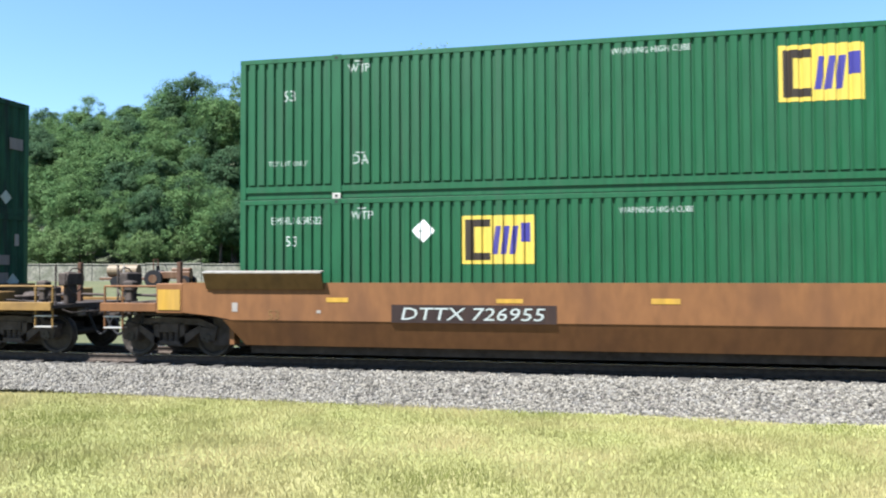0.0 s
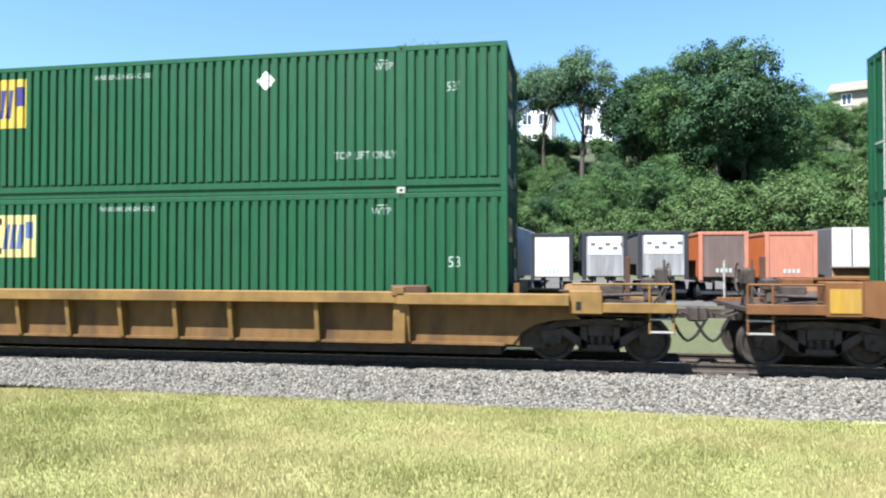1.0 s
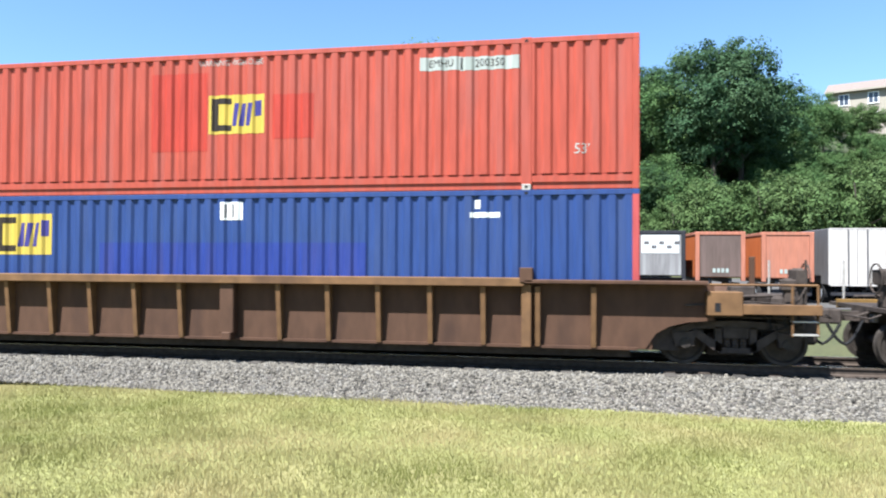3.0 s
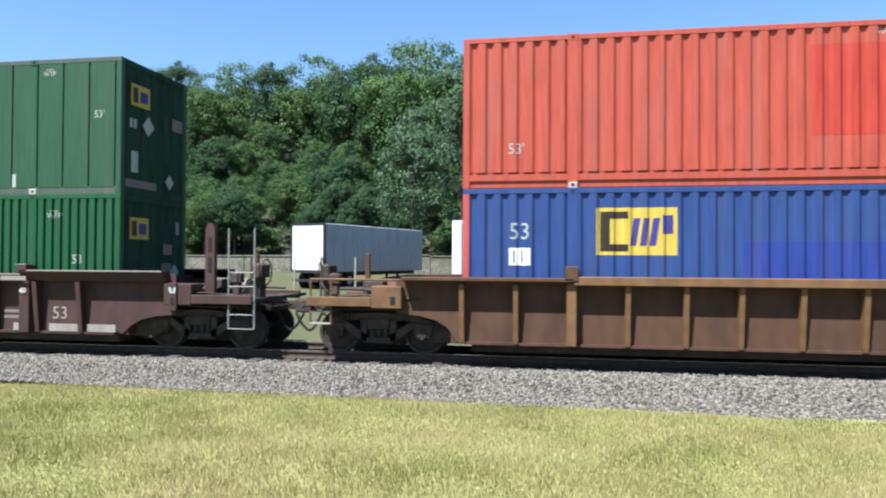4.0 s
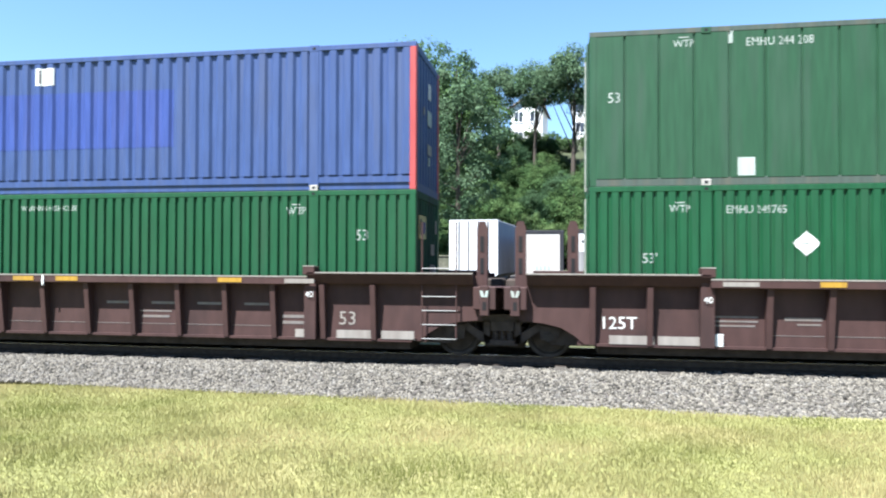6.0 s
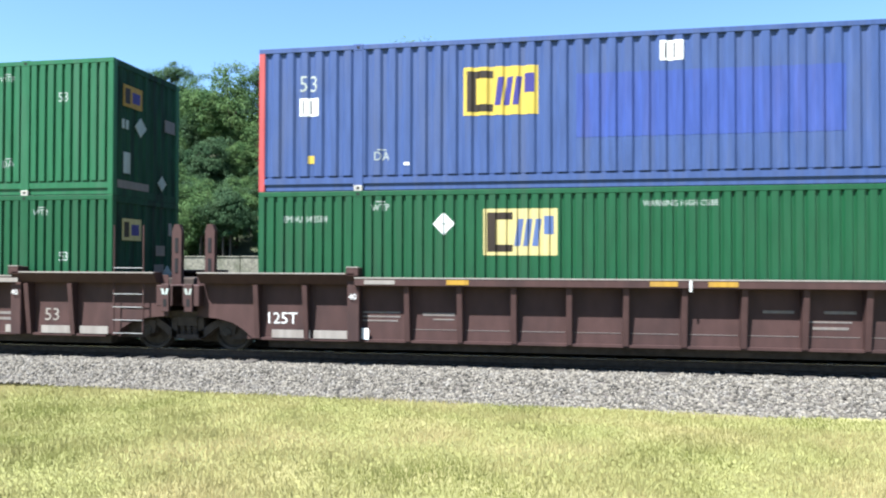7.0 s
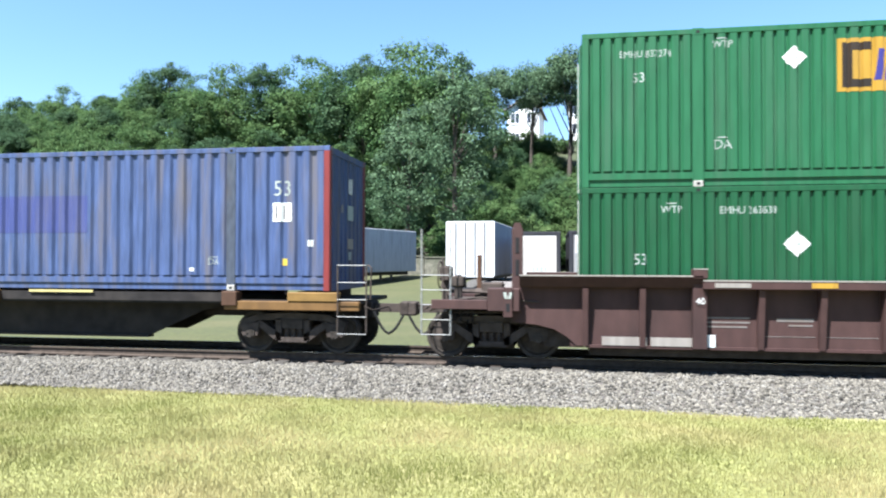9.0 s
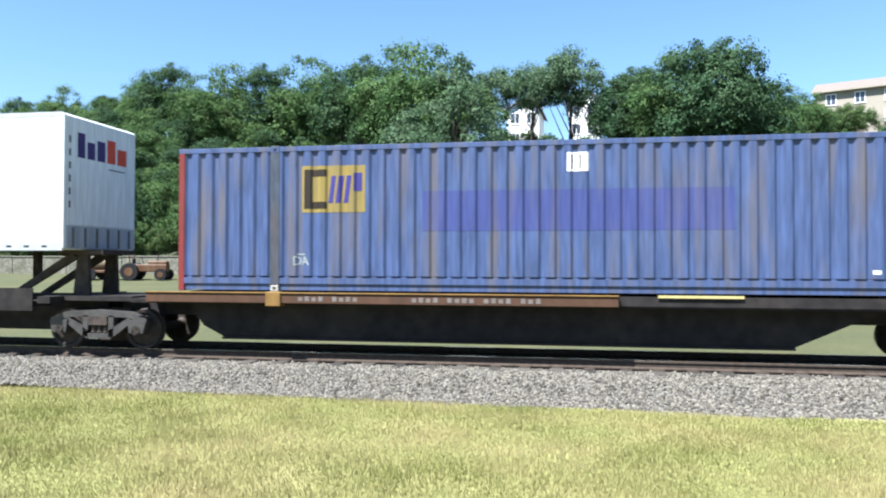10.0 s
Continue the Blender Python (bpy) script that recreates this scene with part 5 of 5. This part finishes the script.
def woods():
    kinds = [tree("tree", 11, 13, 4.6, 2.5, 300, 68, .135, LEAF, "broad leafy green tree on the hillside"),
             tree("tree", 12, 14, 4.2, 2.5, 300, 68, .135, LEAF_DARK, "dark green dense tree on the hillside"),
             tree("tree", 13, 12, 5.0, 2.0, 300, 68, .135, LEAF, "wide spreading green tree on the hillside"),
             tree("tree", 14, 15, 3.6, 3.0, 300, 68, .135, LEAF_DARK, "tall dark green tree on the hillside"),
             tree("tree", 15, 14, 4.0, 8.4, 58, 210, .14, LEAF_GREY, "thin grey-green tree with bare lower trunk", lobed=False)]
    shrubs = [tree("shrub", 21, 4.6, 2.9, .2, 130, 80, .10, LEAF_BRIGHT, "bright green shrub on the bank", "shrub", .07),
              tree("shrub", 22, 5.0, 2.6, .2, 130, 80, .10, LEAF, "leafy green shrub on the bank", "shrub", .07)]
    used = set()

    def put(src, i, x, y, h, base_h, turn):
        m = pose(x, y, ground_z(x, y) - .15, 0, 0, turn)
        k = h / base_h
        if i not in used:
            used.add(i)
            src.matrix_basis = m
            t = src
        else:
            t = copy_thing(src, m)
        t.scale = (k, k, k)
    H = (13, 14, 12, 15, 14)
    # the skyline, from the left to the right: kind, x, y, top
    crown_line = [(1, -93, 110, 31), (0, -85, 110, 32), (3, -71, 102, 29), (0, -60, 96, 30), (1, -56, 95, 31.2), (2, -48, 90, 27), (0, -42.5, 86, 27.2), (1, -37, 86, 27.8),
                  (2, -31.5, 85, 27.1), (0, -26.5, 83, 25.4), (1, -22.5, 80, 26.5), (0, -17.5, 76, 25.5), (2, -13.5, 74, 24.4), (4, -7.6, 86, 25.6)]
    crown_line2 = [(4, -3.2, 84, 25.4), (4, 1.2, 80, 25.6), (1, 7.4, 80, 23.8), (3, 9.0, 80, 24.2), (0, 11.6, 76, 23.4), (1, 13.8, 72, 24.4), (1, 16.6, 73, 24.4), (2, 21.5, 82, 21.8), (0, 25, 84, 21.4),
                   (0, 29, 88, 21.6)]
    for kind, x, y, top in crown_line + crown_line2:
        g = ground_z(x, y)
        put(kinds[kind], kind, x, y, max(top - g, 5), H[kind], (x * 37 + y * 11) % 360)
    rng = random.Random(17)
    # the body of the wood on the slope
    for i in range(105):
        x, y = rng.uniform(-105, 24), rng.uniform(65, 92)
        if x < -60:
            y += 14
        if -9 < x < 6 and y > 70:
            continue
        kind = rng.choice((0, 1, 2, 3, 0, 1, 2))
        hh = rng.uniform(7.5, 10.5) * (1 if x < 10 else .8)
        put(kinds[kind], kind, x, y, hh, H[kind], rng.uniform(0, 360))
    for i in range(60):
        x, y = rng.uniform(-52, -11), rng.uniform(63, 80)
        kind = rng.choice((0, 1, 2)) if x < -26 else 1
        put(kinds[kind], kind, x, y, rng.uniform(5.5, 8.0), H[kind], rng.uniform(0, 360))
    for i in range(26):
        x, y = rng.uniform(-9, 6), rng.uniform(63, 80)
        kind = rng.choice((0, 1, 2))
        put(kinds[kind], kind, x, y, rng.uniform(5.5, 7.5), H[kind], rng.uniform(0, 360))
    for i in range(16):
        x, y = rng.uniform(3, 22), rng.uniform(66, 73)
        kind = rng.choice((0, 2, 1))
        put(kinds[kind], kind, x, y, rng.uniform(6, 8.5), H[kind], rng.uniform(0, 360))
    # shrubs at the foot of the slope and on the bank
    for i in range(95):
        x, y = rng.uniform(-95, 48), rng.uniform(60, 68)
        if -27 < x < -12:
            continue
        if x > 20:
            y = rng.uniform(58, 92)
        kind = rng.choice((0, 1))
        put(shrubs[kind], 10 + kind, x, y, rng.uniform(2.8, 4.6), 4.8, rng.uniform(0, 360))
    for i in range(60):
        x, y = rng.uniform(-14, 30), rng.uniform(76, 96)
        kind = rng.choice((0, 1, 1))
        put(shrubs[kind], 10 + kind, x, y, rng.uniform(2.4, 3.8), 4.8, rng.uniform(0, 360))
    for i in range(34):
        x, y = rng.uniform(-14, 12), rng.uniform(90, 95)
        put(shrubs[1], 11, x, y, rng.uniform(1.8, 2.6), 4.8, rng.uniform(0, 360))
    for i in range(50):
        x, y = rng.uniform(-112, -48), rng.uniform(72, 100)
        kind = rng.choice((0, 1, 2))
        put(kinds[kind], kind, x, y, rng.uniform(6.5, 9.5), H[kind], rng.uniform(0, 360))
    # tall bushes behind the bins and up to the house
    for x, y, h in ((5, 61, 5.5), (8.6, 60, 6.4), (12, 61.5, 7.6), (15.3, 60, 8.0), (18.8, 61, 7.8), (22.4, 60, 8.4), (26, 62, 8.8), (30, 62, 9.0), (34, 63, 9.0), (38, 63, 9.0), (1.5, 62, 4.6), (-2.4, 61, 4.8)):
        put(shrubs[0], 10, x, y, h, 4.8, (x * 53) % 360)
    for i in range(75):
        x = rng.uniform(18, 56)
        y = rng.uniform(66, 100)
        put(shrubs[i % 2], 10 + i % 2, x, y, rng.uniform(3.2, 5.2), 4.8, rng.uniform(0, 360))
    for i in range(16):
        x, y = rng.uniform(20, 44), rng.uniform(68, 86)
        put(kinds[i % 3], i % 3, x, y, rng.uniform(5, 7), H[i % 3], rng.uniform(0, 360))
    # the airy tree behind the parked trailers
    a = tree("tree", 31, 17.9, 4.0, 2.2, 120, 120, .13, LEAF_GREY, "tall airy grey-green tree behind parked trailers", scatter=.3, lobed=False)
    a.matrix_basis = pose(-7.9, 54, ground_z(-7.9, 54) - .1)
    b = tree("tree", 32, 14.6, 3.4, 1.6, 90, 120, .13, LEAF_GREY, "airy grey-green tree with silvery leaves", scatter=.3, lobed=False)
    b.matrix_basis = pose(-12.0, 55.5, ground_z(-12.0, 55.5) - .1)


# ---- parked things behind the track ----
def parked_box(x, y, w, l, z0, h, turn, skin, side, label, category, stripes=0, open_top=False, panel=None, frame_m=None):
    """A trailer or bin that shows its rear end; x: middle of the rear, y: its plane."""
    g = ground_z(x, y)
    root = empty("parked_trailer" if not open_top else "refuse_bin", label, category, "trailers and bins parked in a row")
    root.matrix_basis = pose(x, y, g, 0, 0, turn)
    h0, w2 = z0, w / 2
    if open_top:
        t = .07
        body = part("body", boxes((-w2, w2, .06, t + .06, h0, h), (-w2, -w2 + t, .06, l, h0, h), (w2 - t, w2, .06, l, h0, h), (-w2, w2, l - t, l, h0, h), (-w2, w2, .06, l, h0, h0 + t)), side, root)
        for px in (-w2, w2 - .19):
            part("rear_post", boxes((px, px + .19, -.05, .12, h0 - .15, h + .05), bevel=.015), frame_m or side, root)
        part("top_rail", boxes((-w2 - .02, w2 + .02, -.03, .14, h - .10, h + .06), (-w2 - .03, -w2 + .1, .14, l, h - .10, h + .04), (w2 - .1, w2 + .03, .14, l, h - .10, h + .04), bevel=.015), frame_m or side, root)
        part("tailgate", boxes((-w2 + .20, w2 - .20, .0, .055, h0 + .05, h - .12)), skin, body, "flat tailgate panel")
        if panel:
            part("sign_panel", boxes((-w2 + .3, w2 - .3, -.012, -.002, h - 1.05, h - .16)), panel, body, "white sign panel")
            for i in range(5):
                part("sign_bar", boxes((-w2 + .42 + .36 * i, -w2 + .66 + .36 * i, -.018, -.013, h - .62 - .2 * (i % 2), h - .46 - .2 * (i % 2))), GREYBOX, body)
        else:
            for i in range(4):
                part("sign_bar", boxes((-.35 + .2 * i, -.22 + .2 * i, -.012, -.002, h0 + .25, h0 + .45)), WHITE_DIM, body)
    else:
        body = part("body", boxes((-w2, w2, .04, l, h0, h), bevel=.03), side, root)
        part("rear_door", boxes((-w2 + .06, -.01, .0, .036, h0 + .06, h - .06), bevel=.01), skin, body)
        part("rear_door", boxes((.01, w2 - .06, .0, .036, h0 + .06, h - .06), bevel=.01), skin, body)
        fw = .13 if frame_m else .055
        part("rear_frame", boxes((-w2 - .01, -w2 + fw, -.01, .1, h0, h), (w2 - fw, w2 + .01, -.01, .1, h0, h), (-w2 + fw, w2 - fw, -.01, .1, h - fw, h + .01), (-w2 + fw, w2 - fw, -.01, .1, h0 - .05, h0 + fw)), frame_m or skin, root)
        for i in range(stripes):
            xx = -w2 + (i + 1) * w / (stripes + 1)
            part("lock_rod", rods(((xx, -.03, h0 + .05), (xx, -.03, h - .05)), r=.035), GREYBOX, body)
    part("chassis", boxes((-.55, -.40, .1, l, h0 - .25, h0 - .02), (.40, .55, .1, l, h0 - .25, h0 - .02), (-w2 + .1, w2 - .1, .05, .15, .45, .6)), DARKBOX, root)
    for yy in (1.2, 2.5):
        for px in (-w2 + .25, w2 - .25):
            wh = part("wheel", rods(((px - .24, yy, .5), (px + .24, yy, .5)), r=.5, seg=20), RUBBER, root)
            part("rim", rods(((px - .25, yy, .5), (px + .25, yy, .5)), r=.26, seg=14), ALUMINIUM, wh)
    for px in (-.5, .38):
        part("landing_leg", boxes((px, px + .12, l - 2.2, l - 2.05, 0, h0 - .1)), GREYBOX, root)
    return root


def yard():
    Y = 36.0
    parked_box(-14.9, 39.5, 2.5, 11.5, 1.02, 3.88, -18, TRAILER_WHITE, ALUMINIUM, "white box trailer with a dark rear frame", "trailer", 0, frame_m=DARKBOX)
    parked_box(-4.55, 36.5, 2.55, 12.0, 1.2, 4.05, -4, TRAILER_WHITE, ALUMINIUM, "bright white box trailer with ribbed rear doors", "trailer", 4)
    specs = [(-.65, 2.35, CHALKY, GREYBOX, None, "white-backed open bin with dark posts", DARKBOX), (1.95, 2.45, BIN_PANEL, DARKBOX, WHITE, "dark open bin with a white sign", DARKBOX),
             (4.75, 2.65, BIN_PANEL, GREYBOX, WHITE, "grey open bin with a lettered white sign", DARKBOX), (7.55, 2.55, BIN_BROWN, ORANGE, None, "orange open bin with a rusty tailgate", SALMON),
             (10.6, 2.6, SALMON, ORANGE, None, "salmon-orange open-topped steel refuse bin", SALMON)]
    for x, w, skin, side, panel, label, fm in specs:
        parked_box(x - .32, Y, w * .9, 6.5, 1.25, 3.42, 1, skin, side, label, "refuse bin", open_top=True, panel=panel, frame_m=fm)
    parked_box(13.35, Y, 2.5, 8.0, .95, 3.62, 1, CHALKY, GREYBOX, "chalky white box trailer with double doors", "trailer", 2)
    parked_box(16.1, Y, 2.3, 8.0, .95, 3.62, 1, CHALKY, GREYBOX, "chalky white box trailer with double doors", "trailer", 2)
    parked_box(18.7, Y, 2.4, 8.0, .95, 3.90, 1, GREYBOX, GREYBOX, "dull grey box trailer", "trailer", 2)


def tractor():
    x, y = -29.6, 47.0
    root = empty("tractor", "small rusty orange tractor with a tan tank", "tractor")
    root.matrix_basis = pose(x, y, ground_z(x, y), 0, 0, 12)
    old = paint("faded_orange_paint", (0.074, 0.037, 0.019), amount=.5)
    part("body", boxes((-.6, 1.7, -.35, .35, .6, 1.15), (-1.4, -.4, -.5, .5, .7, 1.1), bevel=.06), old, root)
    part("hood", boxes((.3, 1.7, -.3, .3, 1.1, 1.4), bevel=.08), old, root)
    part("seat", boxes((-.75, -.35, -.25, .25, 1.1, 1.2), (-.8, -.7, -.25, .25, 1.2, 1.55), bevel=.03), DARKBOX, root)
    part("steering_wheel", rods(((-.05, 0, 1.2), (-.2, 0, 1.6)), ((-.24, -.2, 1.6), (-.24, .2, 1.6)), r=.03), DARKBOX, root)
    part("roll_bar", rods(((-.9, -.45, .9), (-.9, -.45, 2.0)), ((-.9, .45, .9), (-.9, .45, 2.0)), ((-.9, -.45, 2.0), (-.9, .45, 2.0)), r=.04), old, root)
    part("exhaust", rods(((.9, .2, 1.3), (.9, .2, 1.95)), r=.04), GRIME, root)
    for px, r in ((-.8, .62), (1.4, .42)):
        for s in (-1, 1):
            wh = part("wheel", rods(((px, s * .52, r), (px, s * .86, r)), r=r, seg=22), RUBBER, root)
            part("rim", rods(((px, s * .5, r), (px, s * .88, r)), r=r * .5, seg=14), old, wh)
    t = empty("tank_trailer", "tan tank on a low rusty trailer", "trailer")
    t.matrix_basis = pose(x - 3.2, y - .4, ground_z(x - 3.2, y - .4), 0, 0, 8)
    cream = paint("tan_tank_paint", (0.112, 0.084, 0.051), amount=.5)
    part("tank", rods(((-1.2, 0, 1.15), (1.0, 0, 1.15)), r=.45, seg=18), cream, t)
    part("bed", boxes((-1.6, 1.9, -.7, .7, .5, .68), bevel=.03), old, t)
    for s in (-1, 1):
        part("wheel", rods(((-.3, s * .7, .38), (-.3, s * .92, .38)), r=.38, seg=18), RUBBER, t)


def gravel_yard():
    """The pad on which the trailers stand."""
    xs, ys = np.arange(-6, 32, 2.0), np.arange(34, 54, 2.0)
    verts = [(x, y + .5 * noise.noise((x * .3, y * .3, 6)), ground_z(x, y) + .03) for y in ys for x in xs]
    n = len(xs)
    me = bpy.data.meshes.new("gravel_yard")
    me.from_pydata(verts, [], [(j * n + i, j * n + i + 1, (j + 1) * n + i + 1, (j + 1) * n + i) for j in range(len(ys) - 1) for i in range(n - 1)])
    tagged(mesh_ob("gravel_yard", me, None, "", GRAVEL), "dusty grey gravel yard behind the track", "gravel yard", kind="structure")


def low_wall():
    root = tagged(new("low_wall"), "low pale concrete wall at the foot of the wood", "wall", kind="structure")
    for i in range(18):
        x = -95 + i * 5.0
        z, low = 1.896 + (ground_z(x + 2.5, 60.5) + 1.15 - 1.896) * .868, ground_z(x + 2.5, 52.5)
        z = max(z, low + .5)
        part("wall_panel", boxes((x, x + 4.96, 52.4, 52.65, low - .4, z - .1), (x, x + 4.96, 52.34, 52.71, z - .1, z), bevel=.02), CONCRETE, root)


def house(x, y, w, d, floors, z, wall, turn, label, gable, cols):
    root = empty("house", label, "house", "houses on the hilltop")
    root.matrix_basis = pose(x, y, z, 0, 0, turn)
    h = 2.8 * floors
    part("wall", boxes((-w / 2, w / 2, 0, d, -6, h)), wall, root)
    if gable:
        bm = bmesh.new()
        e, r = .5, w * .32
        for a, b in ((-w / 2 - e, 0), (w / 2 + e, 0)):
            v = [bm.verts.new(c) for c in ((a, -e, h - .25), (a, d + e, h - .25), (0, d + e, h + r), (0, -e, h + r))]
            v2 = [bm.verts.new(q.co + Vector((0, 0, .18))) for q in v]
            bm.faces.new(v)
            bm.faces.new(v2[::-1])
            for i in range(4):
                bm.faces.new((v[i], v[(i + 1) % 4], v2[(i + 1) % 4], v2[i]))
        part("roof", bm, ROOF, root)
        part("gable", prism([(-w / 2, h), (w / 2, h), (0, h + r - .1)], 0.0, .2), wall, root)
    else:
        bm = bmesh.new()
        o = .6
        lo = [bm.verts.new(c) for c in ((-w / 2 - o, -o, h), (w / 2 + o, -o, h), (w / 2 + o, d + o, h), (-w / 2 - o, d + o, h))]
        hi = [bm.verts.new(c) for c in ((-w / 2 - o, d / 2, h + 2.1), (w / 2 + o, d / 2, h + 2.1))]
        for q in ((lo[0], lo[1], hi[1], hi[0]), (lo[1], lo[2], hi[1]), (lo[2], lo[3], hi[0], hi[1]), (lo[3], lo[0], hi[0]), (lo[3], lo[2], lo[1], lo[0])):
            bm.faces.new(q)
        part("roof", bm, ROOF, root)
        part("fascia", boxes((-w / 2 - o, w / 2 + o, -o - .03, -o + .03, h - .2, h + .05)), STUCCO, root)
    for f in range(floors):
        for i in range(cols):
            cx = -w / 2 + (i + .5) * w / cols
            z0 = f * 2.8 + .9
            win = part("window", boxes((cx - .55, cx + .55, -.03, .05, z0, z0 + 1.35)), GLASS, root)
            part("frame", boxes((cx - .65, cx - .55, -.06, .05, z0 - .1, z0 + 1.45), (cx + .55, cx + .65, -.06, .05, z0 - .1, z0 + 1.45), (cx - .55, cx + .55, -.06, .05, z0 + 1.35, z0 + 1.45), (cx - .03, cx + .03, -.05, .05, z0, z0 + 1.35)), SIDING, win)
            part("sill", boxes((cx - .7, cx + .7, -.12, .05, z0 - .18, z0 - .1)), SIDING, win)
    return root


def houses():
    house(42.5, 104, 14, 9, 2, 20.2, STUCCO, -24, "cream two-storey house with a low brown roof", False, 4)
    house(-4.9, 99, 4.4, 8, 2, 17.5, SIDING, -4, "white gabled house half hidden by trees", True, 2)
    house(3.5, 100, 4.2, 8, 2, 18.8, SIDING, -4, "white gabled house half hidden by trees", True, 2)
    house(13.6, 102, 5.0, 8, 2, 17.6, SIDING, 0, "white gabled house half hidden by trees", True, 2)


make_cars()
flat_car()
spine_car()
road_trailer()
load_train()
houses()
low_wall()
gravel_yard()
yard()
tractor()
woods()
ground()
ballast()
lawn_blades()
track()


def motions():
    for thing, x, y, z in moving:
        walk(thing, [(t, pose(x + V * (t - 5), y, z)) for t in (0.0, 2.5, 5.0, 7.5, 10.0)])
    for w, x, y, z, phase in wheelsets:
        walk(w, [(i / 30, pose(x, y, z, 0, phase + math.degrees(V * i / 30 / .419), 0)) for i in range(301)])


motions()
